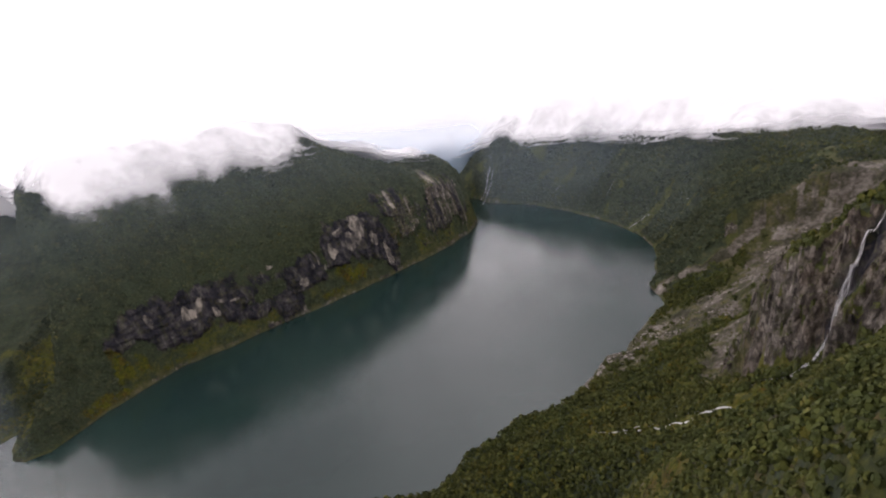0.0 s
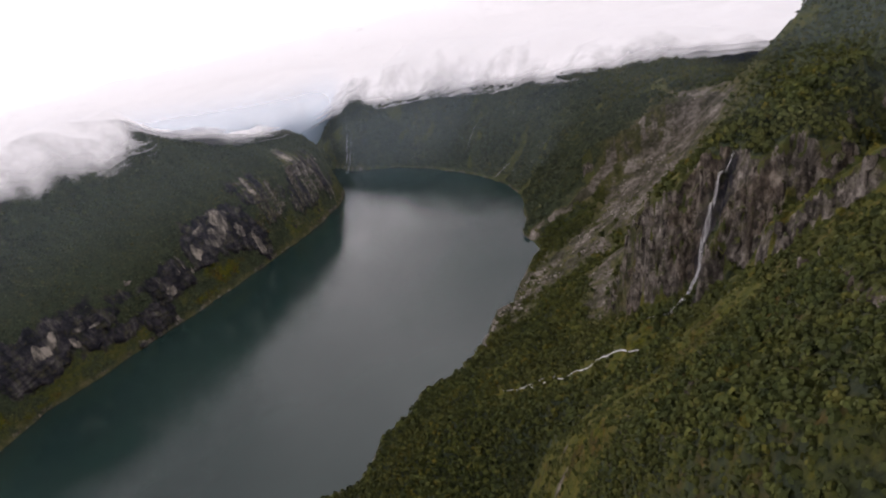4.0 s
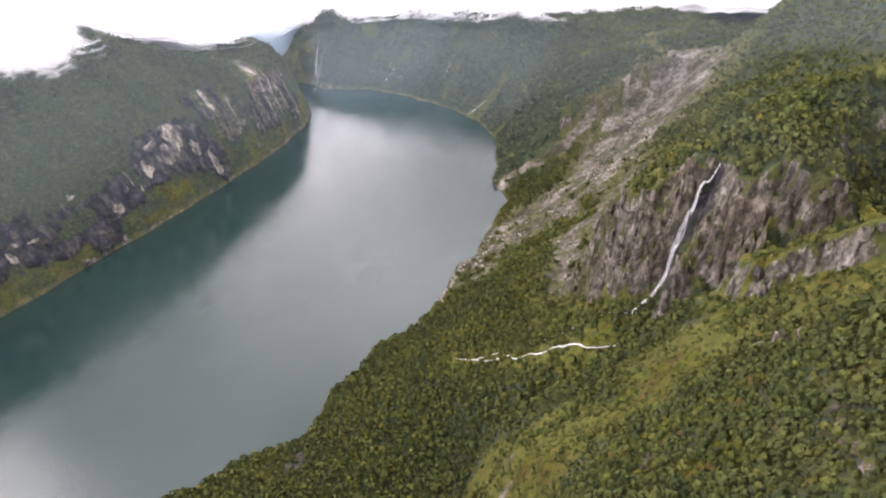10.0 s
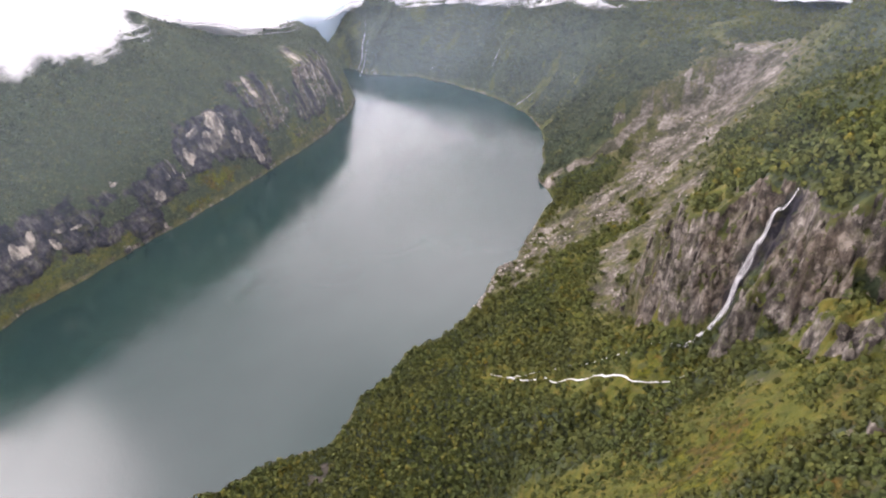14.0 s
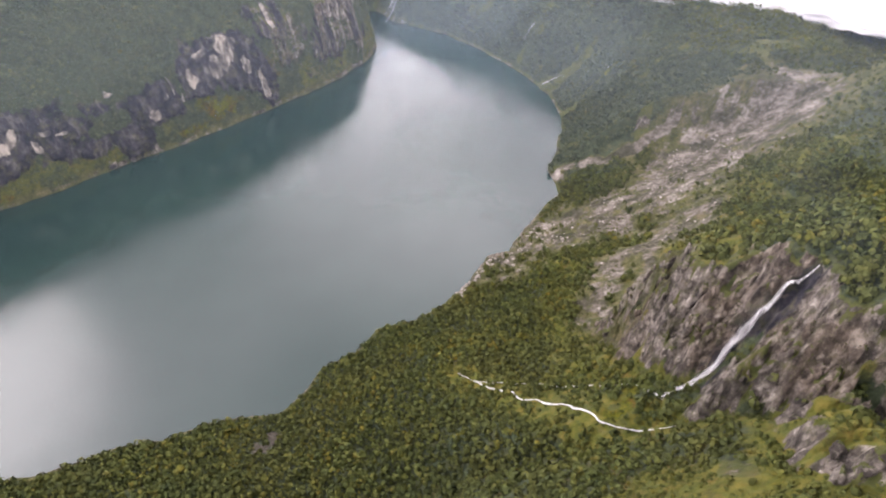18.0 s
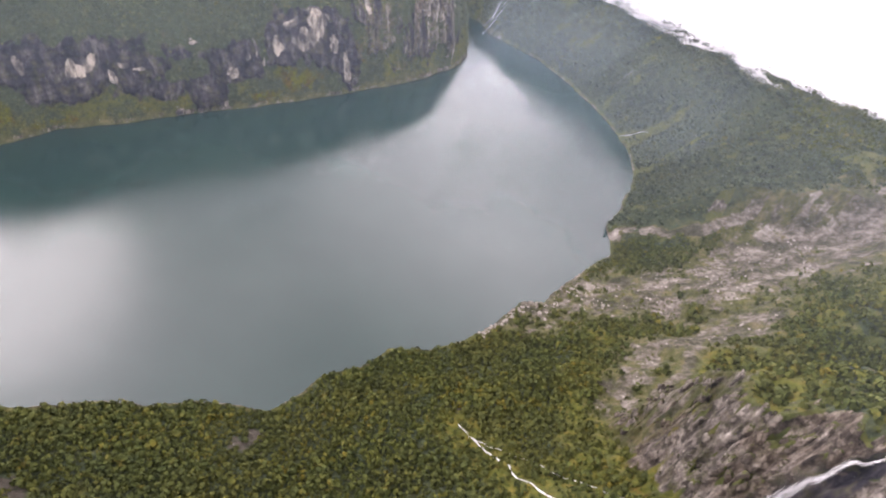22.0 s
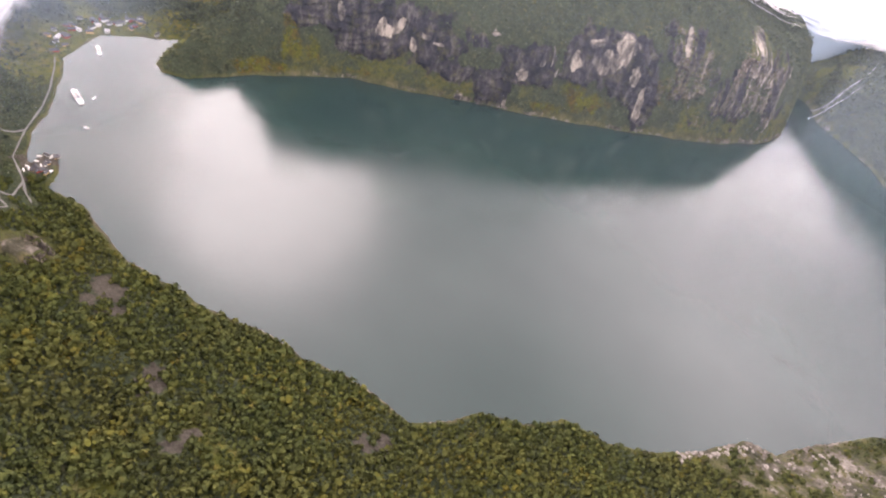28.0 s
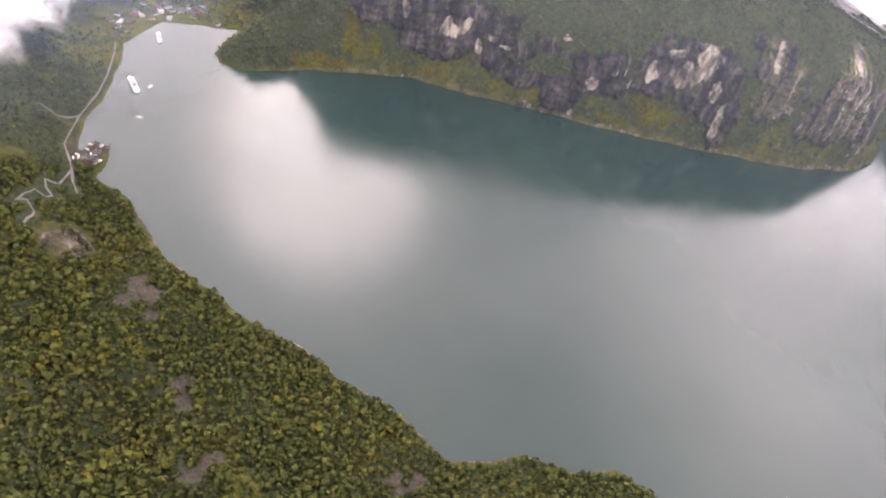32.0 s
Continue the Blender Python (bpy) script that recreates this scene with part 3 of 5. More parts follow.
    pale = np.maximum((1 - smooth(25, 190, sd)) * (0.12 + 0.16 * smooth(1.0, 2.2, sa) + 0.27 * broken + 0.27 * crumbs), (1 - smooth(4, 70, gd)) * (0.12 + 0.3 * broken + 0.25 * crumbs))
    # gullies and knolls
    rel = smooth(5, 160, d)
    z = z + rel * (26 * fractal(x, y, 190, 5, 11, 0.55) + 9 * fractal(x, y, 40, 4, 12, 0.6))
    # the grassy shoulder that stands between the stream and the near slope
    rise = 451 - 15 * (1 - smooth(-60, 110, y)) + 0.663 * x - 0.987 * y - 1.3 * np.maximum(0, 72 - x + 8 * fractal(x, y, 50, 3, 47)) - 1.6 * np.maximum(0, -112 - y) - 26 * smooth(262, 325, y) - 0.5 * np.maximum(0, x - 290)
    rise = rise + 11 * fractal(x, y, 75, 5, 48, 0.58) + 5 * fractal(x, y, 22, 4, 49, 0.6)
    rise = np.minimum(rise, 598 + 0.15 * (rise - 598))
    shoulder = smooth(-6, 6, rise - z)
    z = np.maximum(z, rise)
    z = z + np.clip((spur_up + 3) / 12, 0, 1) * 34 * spur * (1 - smooth(14, 75, spur_up))
    z = z + (18 + 16 * fractal(x, y, 26, 4, 50, 0.6)) * (1 - smooth(14, 46, np.hypot(x + 668, 1.3 * (y - 288))))
    for px, py, pz, r, v in PATCHES:
        far = np.sqrt((x - px) ** 2 + (y - py) ** 2 + (z - pz) ** 2) + 1.1 * r * fractal(x + z, y - z, 0.9 * r, 4, 61, 0.65)
        pale = np.maximum(pale, v * (1 - smooth(0.35 * r, 1.25 * r, far)))
    bare = np.zeros(x.shape)
    for px, py, r in CLEARINGS + [(-872, 393, 24)]:
        far = np.hypot(x - px, 0.65 * (y - py)) + 2.2 * r * fractal(x, y, 1.3 * r, 4, 63, 0.7)
        bare = np.maximum(bare, 0.62 * (1 - smooth(0.6 * r, 1.1 * r, far)))
    arc = ARC[k] + f * (ARC[k + 1] - ARC[k])
    opposite = (along > 51)
    darker_rock, lime, nose, sward = (np.where(opposite & (d < 240), v, 0) for v in far_cliff(arc, z))
    for px, py, r in SWARDS:
        far = np.hypot(x - px, y - py) + 0.9 * r * fractal(x, y, 1.2 * r, 4, 67, 0.65)
        sward = np.maximum(sward, 0.6 * (1 - smooth(0.4 * r, 1.1 * r, far)))
    turf = np.zeros(x.shape)
    for px, py, r in TURF_SPOTS:
        far = np.hypot(x - px, y - py) + 0.6 * r * fractal(x, y, 1.2 * r, 4, 68, 0.65)
        turf = np.maximum(turf, 1 - smooth(0.5 * r, 1.1 * r, far))
    sward = np.maximum(np.maximum(sward, 0.55 * turf), 0.3 * shoulder)
    rough = np.clip(wall + 0.9 * pale, 0, 1)
    z = z + rough * 13 * fractal(x, y, 17, 4, 13, 0.75)
    shore_rock = (1 - smooth(2, np.where(opposite, 7, 11), d)) * np.where(opposite, 0.5, 0.9)
    ledges = 0.5 + 0.5 * fractal(arc + 0.3 * z, z * 1.9, 120, 5, 21, 0.62)
    ribs_far = 0.5 + 0.5 * fractal(arc, 0.16 * z, 21, 5, 22, 0.7)
    band = np.where(opposite, 0.3 * nose, 0)
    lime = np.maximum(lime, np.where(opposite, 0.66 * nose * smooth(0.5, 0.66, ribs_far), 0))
    darker_rock = np.maximum(darker_rock, np.where(opposite, 0.85 * nose * (1 - smooth(0.4, 0.55, ribs_far)), 0))
    darker_rock = np.maximum(darker_rock, np.where(opposite & (d < 200), 0.5 * smooth(25, 60, z) * (1 - smooth(150, 200, z)) * smooth(56.0, 57, along) * (1 - smooth(60, 61, along)) * smooth(0.5, 0.62, ledges), 0))
    wall = wall * (0.25 + 0.75 * smooth(0.26, 0.5, wave(x, y, 34, 23) * 0.6 + wave(x, y, 13, 24) * 0.4 + 0.04))
    far_crag = np.where(along < 14, smooth(0.62, 0.75, wave(x, y, 90, 25) * 0.6 + wave(x, y, 30, 26) * 0.4) * 0.6, 0)
    band = np.maximum(band, far_crag)
    near_crag = np.where((along > 14) & (along < 44), smooth(0.72, 0.82, wave(x, y, 60, 27) * 0.6 + wave(x, y, 22, 28) * 0.4) * 0.8 * smooth(330, 400, d), 0)
    band = np.maximum(band, near_crag)
    road_crag = np.where((along > 37.5) & (along < 46.5), smooth(0.52, 0.66, wave(x, y, 70, 29) * 0.6 + wave(x, y, 24, 30) * 0.4) * 0.7 * smooth(45, 90, d), 0)
    band = np.maximum(band, road_crag)
    rock = np.clip(np.maximum.reduce([wall, shore_rock, band]), 0, 1)
    gully = smooth(0.56, 0.72, 0.5 + 0.5 * fractal(arc + 0.35 * d, 0.16 * d, 44, 5, 43, 0.7)) * np.where(along < 13.2, 1, 0) * (1 - smooth(220, 330, d))
    meadow = np.where(opposite, 0.2 * wave(x, y, 90, 51) + 0.28 * smooth(54.5, 56, along) * (1 - smooth(14, 44, d)) * smooth(0.4, 0.6, wave(x, y, 120, 54)), 0.75 * smooth(0.5, 0.85, wave(x, y, 150, 52) * 0.7 + wave(x, y, 50, 53) * 0.3))
    bd, _, _ = to_line(x, y, BED)
    crag_spot = np.hypot(x + 678, y - 290) + 30 * fractal(x, y, 26, 4, 64, 0.65)
    rock = np.maximum(rock, 0.85 * (1 - smooth(26, 54, crag_spot)))
    darker_rock = np.maximum(darker_rock, 0.36 * (1 - smooth(22, 46, crag_spot)))
    pale = np.maximum(pale, 0.5 * (1 - smooth(16, 40, crag_spot)))
    vd, _, _ = to_line(sx, sy, RAVINE)
    rock = np.maximum(rock, 0.75 * (1 - smooth(8, 26, vd)))
    pale = np.maximum(pale, 0.5 * (1 - smooth(4, 18, vd)))
    meadow = np.where((along > 44.5) & (along < 53), np.maximum(meadow, 0.75 * (1 - smooth(60, 140, d)) * (0.4 + 0.6 * wave(x, y, 50, 55))), meadow)
    meadow = np.where((along > 25) & (along < 37), np.maximum(meadow, 0.6 * (1 - smooth(5, 20, d)) * smooth(0.4, 0.7, wave(x, y, 60, 56))), meadow)
    pale = np.maximum(pale, 0.62 * (1 - smooth(1.5, 7, d)) * smooth(0.3, 0.65, wave(x, y, 28, 57)) * np.where(opposite, 0.6, 1))
    meadow = np.maximum(meadow, 0.7 * (1 - smooth(15, 60, bd)))
    z = np.where(wet, -np.minimum(2 + d * 0.5, 30), np.maximum(z, 0.4 * smooth(0, 3, d)))
    darker_rock = np.maximum(darker_rock, 0.45 * (1 - smooth(5, 20, ld)) * smooth(0.2, 0.5, wall))
    grassy = np.maximum(1 - smooth(70, 230, sd), 1 - smooth(50, 170, gd)) * (0.4 + 0.4 * wave(x, y, 40, 58))
    meadow = np.maximum(np.maximum(meadow, grassy * (along < 30)), turf)
    meadow = np.maximum(np.where(along < 13.2, 0.5 * meadow, meadow), 0.5 * gully * smooth(0.35, 0.6, wave(x, y, 130, 46)))
    td, _, _ = to_line(x, y, TRACK)
    pale = np.maximum(pale, 0.8 * (1 - smooth(3, 12, td + 6 * fractal(x, y, 16, 3, 45))))
    sward = sward * (1 - np.clip(rock * 1.3, 0, 1))
    return z, dict(rock=rock, pale=pale, meadow=meadow, bare=bare, darker_rock=darker_rock, lime=lime, sward=sward, wet=wet, d=d, along=along, arc=arc)


def spread(start, fine_a, fine_b, end, step, growth=1.07):
    mid = list(np.arange(fine_a, fine_b, step))
    low, v, s = [], fine_a, step
    while v > start:
        s *= growth
        v -= s
        low.append(v)
    high, v, s = [], mid[-1], step
    while v < end:
        s *= growth
        v += s
        high.append(v)
    return np.array(low[::-1] + mid + high)


def grid_mesh(name, points, layers, mat, keep=None):
    """A sheet through rows of points: (rows, columns, 3)."""
    ny, nx = points.shape[:2]
    co = points.reshape(-1, 3)
    i = (np.arange(ny - 1)[:, None] * nx + np.arange(nx - 1)[None]).ravel()
    quads = np.stack([i, i + 1, i + nx + 1, i + nx], -1)
    if keep is not None:
        quads = quads[keep.ravel()[quads].any(1)]
    me = bpy.data.meshes.new(name)
    me.vertices.add(len(co))
    me.vertices.foreach_set("co", co.ravel())
    me.loops.add(quads.size)
    me.loops.foreach_set("vertex_index", quads.ravel().astype(np.int32))
    me.polygons.add(len(quads))
    me.polygons.foreach_set("loop_start", np.arange(0, quads.size, 4, dtype=np.int32))
    me.update(calc_edges=True)
    me.polygons.foreach_set("use_smooth", np.ones(len(quads), bool))
    for key, values in layers.items():
        me.attributes.new(key, "FLOAT", "POINT").data.foreach_set("value", np.asarray(values, np.float32).ravel())
    me.materials.append(mat)
    return new(name, me)


def sheet(name, xs, ys, height, layers, mat, keep=None):
    gx, gy = np.meshgrid(xs, ys)
    return grid_mesh(name, np.stack([gx, gy, height], -1), layers, mat, keep)


def finer(line, a, b):
    """The same lines with one more between each two from a to b."""
    mid = (line[1:] + line[:-1]) / 2
    return np.sort(np.concatenate([line, mid[(mid > a) & (mid < b)]]))


xs = finer(spread(-3300, -1230, 660, 3000, 5.0), 120, 460)
ys = finer(spread(-1200, 60, 1980, 4700, 5.4, 1.06), 120, 960)
gx, gy = np.meshgrid(xs, ys)
gz, zones = land(gx, gy)
tagged(sheet("ground", xs, ys, gz, {k: zones[k] for k in ("rock", "pale", "meadow", "bare", "darker_rock", "lime", "sward")}, GROUND),
       "steep green fjord mountainsides with bare grey rock faces", "mountainside", kind="structure")

# ---- the rock face of the far cliff, which stands proud of the slope ----
def cliff_face():
    run = np.arange(ARC[54] + 60, ARC[63] + 60, 3.0)
    px, py = np.interp(run, ARC, SHORE[:, 0]), np.interp(run, ARC, SHORE[:, 1])
    soft = np.ones(25) / 25
    tx, ty = (np.convolve(np.pad(np.gradient(v), 12, mode="edge"), soft, "valid") for v in (px, py))
    size = np.hypot(tx, ty)
    inx, iny = -ty / size, tx / size
    if on_water(px + 30 * inx, py + 30 * iny).mean() > 0.5:
        inx, iny = -inx, -iny
    back = np.arange(-20, 200, 2.0)
    ground = np.maximum.accumulate(land(px[:, None] + inx[:, None] * back, py[:, None] + iny[:, None] * back)[0] + back * 1e-4, axis=1)
    level = np.arange(-2, 272, 3.0)
    depth = np.stack([np.interp(level, ground[i], back) for i in range(len(run))])
    z = np.broadcast_to(level, depth.shape)
    arc = np.broadcast_to(run[:, None], depth.shape)
    here = land(px[:, None] + inx[:, None] * (depth + 1), py[:, None] + iny[:, None] * (depth + 1))[1]
    darker_rock, lime, nose, turf = far_cliff(arc, z)
    bare = smooth(0.15, 0.5, np.maximum.reduce([darker_rock, lime, nose * 0.9])) * (1 - smooth(0.86, 0.97, level / np.maximum(ground.max(1), 1)[:, None]))
    side = smooth(0, 60, run - run[0]) * (1 - smooth(run[-1] - 60 - run[0], run[-1] - run[0], run - run[0]))
    bare = bare * side[:, None]
    ribs = 9 * (0.5 - np.abs(fractal(arc, 0.3 * z, 52, 5, 111, 0.6))) + 4.5 * fractal(arc, 0.3 * z, 17, 4, 112, 0.65)
    strata = z / 15 + 2.2 * fractal(arc, z, 110, 4, 113, 0.6)
    steps = 4.5 * (0.5 - (strata - np.floor(strata))) * (0.4 + 0.6 * smooth(0.3, 0.7, wave(arc, z, 120, 114)))
    hollow = 0
    for at, high, half, rise, deep in ((60.62, 150, 62, 52, 10), (57.6, 115, 60, 30, 7), (59.7, 95, 30, 45, 5)):
        q = np.hypot((arc - np.interp(at, np.arange(len(ARC)), ARC)) / half, (z - high) / rise)
        hollow = hollow + deep * (1 - smooth(0.6, 1.0, q))
    out = -3.5 + bare * (8.5 + ribs + steps - hollow)
    points = np.stack([px[:, None] + inx[:, None] * (depth - out), py[:, None] + iny[:, None] * (depth - out), z + 1.5 * bare * fractal(arc, z, 12, 3, 115)], -1)
    rib_light = 0.5 + 0.5 * fractal(arc, 0.16 * z, 21, 5, 22, 0.7)
    lime = np.maximum(lime, 0.66 * nose * smooth(0.5, 0.66, rib_light))
    darker_rock = np.maximum(darker_rock, 0.85 * nose * (1 - smooth(0.4, 0.55, rib_light)))
    layers = {"rock": np.maximum(0.1, 0.75 * nose), "darker_rock": darker_rock, "lime": lime, "sward": turf, "pale": 0 * z, "meadow": here["meadow"], "bare": 0 * z}
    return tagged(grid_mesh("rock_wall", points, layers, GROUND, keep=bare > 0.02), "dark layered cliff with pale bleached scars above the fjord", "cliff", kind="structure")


cliff_face()

# ---- the water ----
wx, wy = spread(-3300, -1200, 500, 3000, 40), spread(-1200, 300, 2300, 4700, 40)
tagged(sheet("water", wx, wy, np.zeros((len(wy), len(wx))), {}, WATER), "calm grey-green fjord water reflecting bright clouds", "fjord", kind="structure")

# ---- low cloud that lies on the ridges: where it begins, and its level, along the shore ----
cx, cy = spread(-4000, -3000, 2800, 3600, 30), spread(-1500, 250, 3600, 4900, 30)
hx, hy = np.meshgrid(cx, cy)
hz, hzone = land(hx, hy)
at, starts, tops = np.array([
    (0, 60, 170), (1.6, 60, 170), (2.6, 150, 175), (3, 200, 185), (6, 210, 215), (8, 250, 245), (9.2, 330, 280), (10, 560, 300), (11, 1100, 330), (14, 1500, 400),
    (16, 1500, 600), (20, 1500, 650), (26, 1500, 650), (40, 1400, 600), (46, 1300, 500), (50, 1300, 420), (51, 700, 400), (55, 290, 365), (57, 225, 340), (57.7, 205, 338), (58.4, 200, 345),
    (59, 200, 352), (59.5, 210, 360), (60.4, 240, 375), (61.2, 310, 392), (63, 210, 290), (65, 150, 250), (68, 150, 200)]).T
begin, ceiling = np.interp(hzone["along"], at, starts), np.interp(hzone["along"], at, tops)
puff = fractal(hx, hy, 330, 6, 71, 0.6)
for _ in range(3):
    begin, ceiling = (sum(np.roll(np.roll(v, a, 0), b, 1) for a in (-1, 0, 1) for b in (-1, 0, 1)) / 9 for v in (begin, ceiling))
level = np.maximum(ceiling + 38 * puff, hz - 25 + 30 * puff + 80 * smooth(-60, 220, hzone["d"] - begin))
dens = 0.9 * smooth(-110, 190, hzone["d"] - begin + 130 * fractal(hx, hy, 190, 5, 74, 0.6)) * np.where(hzone["wet"], 0, 1)
for n in range(3):
    tagged(sheet("cloud", cx, cy, level + 16 * n + 10 * fractal(hx, hy, 140, 4, 80 + n), {"cover": dens * (1 - 0.12 * n)}, CLOUD, keep=dens > 0.01),
           "white low cloud clinging to the mountain ridges", "cloud", kind="structure")

# ---- a bank of cloud on the slope above the shore road ----
bx, by = np.arange(-1900, -900, 16.0), np.arange(-450, 760, 16.0)
fx, fy = np.meshgrid(bx, by)
fz = land(fx, fy)[0]
bank = 0.9 * smooth(-70, 110, (-1180 - fx) * 0.66 + (440 - fy) * 0.75 + 70 * fractal(fx, fy, 150, 5, 75, 0.6)) * (1 - smooth(-1030, -950, fx)) * smooth(-440, -250, fy)
for n in range(2):
    tagged(sheet("cloud", bx, by, fz + 14 + 14 * n + 45 * smooth(0.1, 0.9, bank) + 20 * fractal(fx, fy, 200, 4, 90 + n), {"cover": bank}, CLOUD, keep=bank > 0.01),
           "white cloud bank on a dark wooded slope", "cloud", kind="structure")

# ---- an added thin sheet, tinted to imitate haze over the far reach of the fjord ----
mx, my = spread(-2600, -2000, 2000, 2600, 40), spread(-400, -300, 2600, 3200, 40)
vx, vy = np.meshgrid(mx, my)
veil = smooth(230, 620, np.hypot(vx + 50, vy) - 0.35 * np.maximum(vx, 0)) * (1 - smooth(440, 520, land(vx, vy)[0]))
tagged(sheet("mist", mx, my, 555 + 6 * fractal(vx, vy, 400, 3, 86), {"cover": veil}, HAZE_VEIL), "added thin sheet tinted as distance haze over the far fjord", "mist", kind="structure")


# ---- added curtains tinted as haze in the far reach and over the head of the arm, layer behind layer ----
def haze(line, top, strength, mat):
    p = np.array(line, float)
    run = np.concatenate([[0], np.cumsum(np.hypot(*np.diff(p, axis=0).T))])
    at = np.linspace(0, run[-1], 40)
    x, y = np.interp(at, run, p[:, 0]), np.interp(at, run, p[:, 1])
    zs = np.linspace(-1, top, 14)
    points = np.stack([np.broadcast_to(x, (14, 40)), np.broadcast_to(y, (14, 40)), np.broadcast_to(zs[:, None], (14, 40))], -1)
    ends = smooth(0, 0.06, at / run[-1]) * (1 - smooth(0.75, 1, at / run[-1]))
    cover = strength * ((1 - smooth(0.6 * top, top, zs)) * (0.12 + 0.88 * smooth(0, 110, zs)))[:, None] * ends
    tagged(grid_mesh("haze", points, {"cover": cover}, mat), "added bluish curtain imitating haze in the far fjord", "haze", kind="structure")


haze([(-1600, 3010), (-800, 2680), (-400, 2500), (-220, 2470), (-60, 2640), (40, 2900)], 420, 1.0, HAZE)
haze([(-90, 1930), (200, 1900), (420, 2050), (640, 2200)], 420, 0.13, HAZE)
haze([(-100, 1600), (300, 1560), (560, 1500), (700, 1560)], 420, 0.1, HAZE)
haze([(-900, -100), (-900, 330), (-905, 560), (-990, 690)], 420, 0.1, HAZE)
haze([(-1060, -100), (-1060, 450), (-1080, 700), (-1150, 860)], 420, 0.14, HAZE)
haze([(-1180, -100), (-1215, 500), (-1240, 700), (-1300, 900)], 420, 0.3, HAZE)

# ---- helpers for things ----
def ground_z(x, y):
    return np.maximum(land(np.atleast_1d(np.asarray(x, float)), np.atleast_1d(np.asarray(y, float)))[0], 0.0)


def mesh_of(name, co, faces, mat, smooth_faces=False):
    me = bpy.data.meshes.new(name)
    me.from_pydata([tuple(v) for v in co], [], [tuple(q) for q in faces])
    me.update()
    if smooth_faces:
        me.polygons.foreach_set("use_smooth", np.ones(len(me.polygons), bool))
    me.materials.append(mat)
    return me


def part(name, bm, mat, parent, label=""):
    me = bpy.data.meshes.new(name)
    bm.to_mesh(me)
    bm.free()
    me.materials.append(mat)
    ob = new(name, me)
    ob.parent = parent
    if label:
        tagged(ob, label)
    return ob


def block(size, at=(0, 0, 0), bevel=0.0):
    bm = bmesh.new()
    bmesh.ops.create_cube(bm, size=1)
    bmesh.ops.scale(bm, vec=size, verts=bm.verts)
    bmesh.ops.translate(bm, vec=at, verts=bm.verts)
    if bevel:
        bmesh.ops.bevel(bm, geom=bm.edges[:], offset=bevel, segments=1, affect="EDGES")
    return bm


def resample(points, step):
    pts = np.array(points, float)
    run = np.concatenate([[0], np.cumsum(np.hypot(*np.diff(pts[:, :2], axis=0).T))])
    at = np.linspace(0, run[-1], max(3, int(run[-1] / step) + 1))
    return np.stack([np.interp(at, run, pts[:, c]) for c in range(pts.shape[1])], -1)


def ribbon(points, widths, lift, step=6.0, wander=0.0, seed=0, crown=0.3):
    """A strip that lies on the ground along the points, a little raised in its middle; widths at both ends."""
    p = resample(points, step)
    n = len(p)
    t = np.gradient(p[:, :2], axis=0)
    t /= np.hypot(*t.T)[:, None] + 1e-9
    side = np.stack([-t[:, 1], t[:, 0]], -1)
    if wander:
        p[:, :2] += side * (wander * fractal(np.arange(n) * step, np.full(n, 7.3), 30, 3, seed))[:, None]
    w = np.interp(np.linspace(0, 1, n), np.linspace(0, 1, len(widths)), widths)
    w = w * (0.3 + 1.4 * wave(np.arange(n) * step, np.full(n, 3.1), 11, seed + 5))
    rows = []
    for k in (-0.5, -0.2, 0.2, 0.5):
        q = p[:, :2] + side * (w * k)[:, None]
        rows.append(np.column_stack([q, ground_z(q[:, 0], q[:, 1]) + lift + (crown if abs(k) < 0.3 else 0)]))
    low = np.column_stack([rows[0][:, :2], rows[0][:, 2] - 2 * lift - 0.5]), np.column_stack([rows[3][:, :2], rows[3][:, 2] - 2 * lift - 0.5])
    rows = [low[0], *rows, low[1]]
    co = np.concatenate(rows)
    faces = [(r * n + i, r * n + i + 1, (r + 1) * n + i + 1, (r + 1) * n + i) for r in range(5) for i in range(n - 1)]
    return co, faces


# ---- falling water and streams ----
def empty(name, at):
    ob = new(name)
    ob.location = at
    bpy.context.view_layer.update()
    return ob


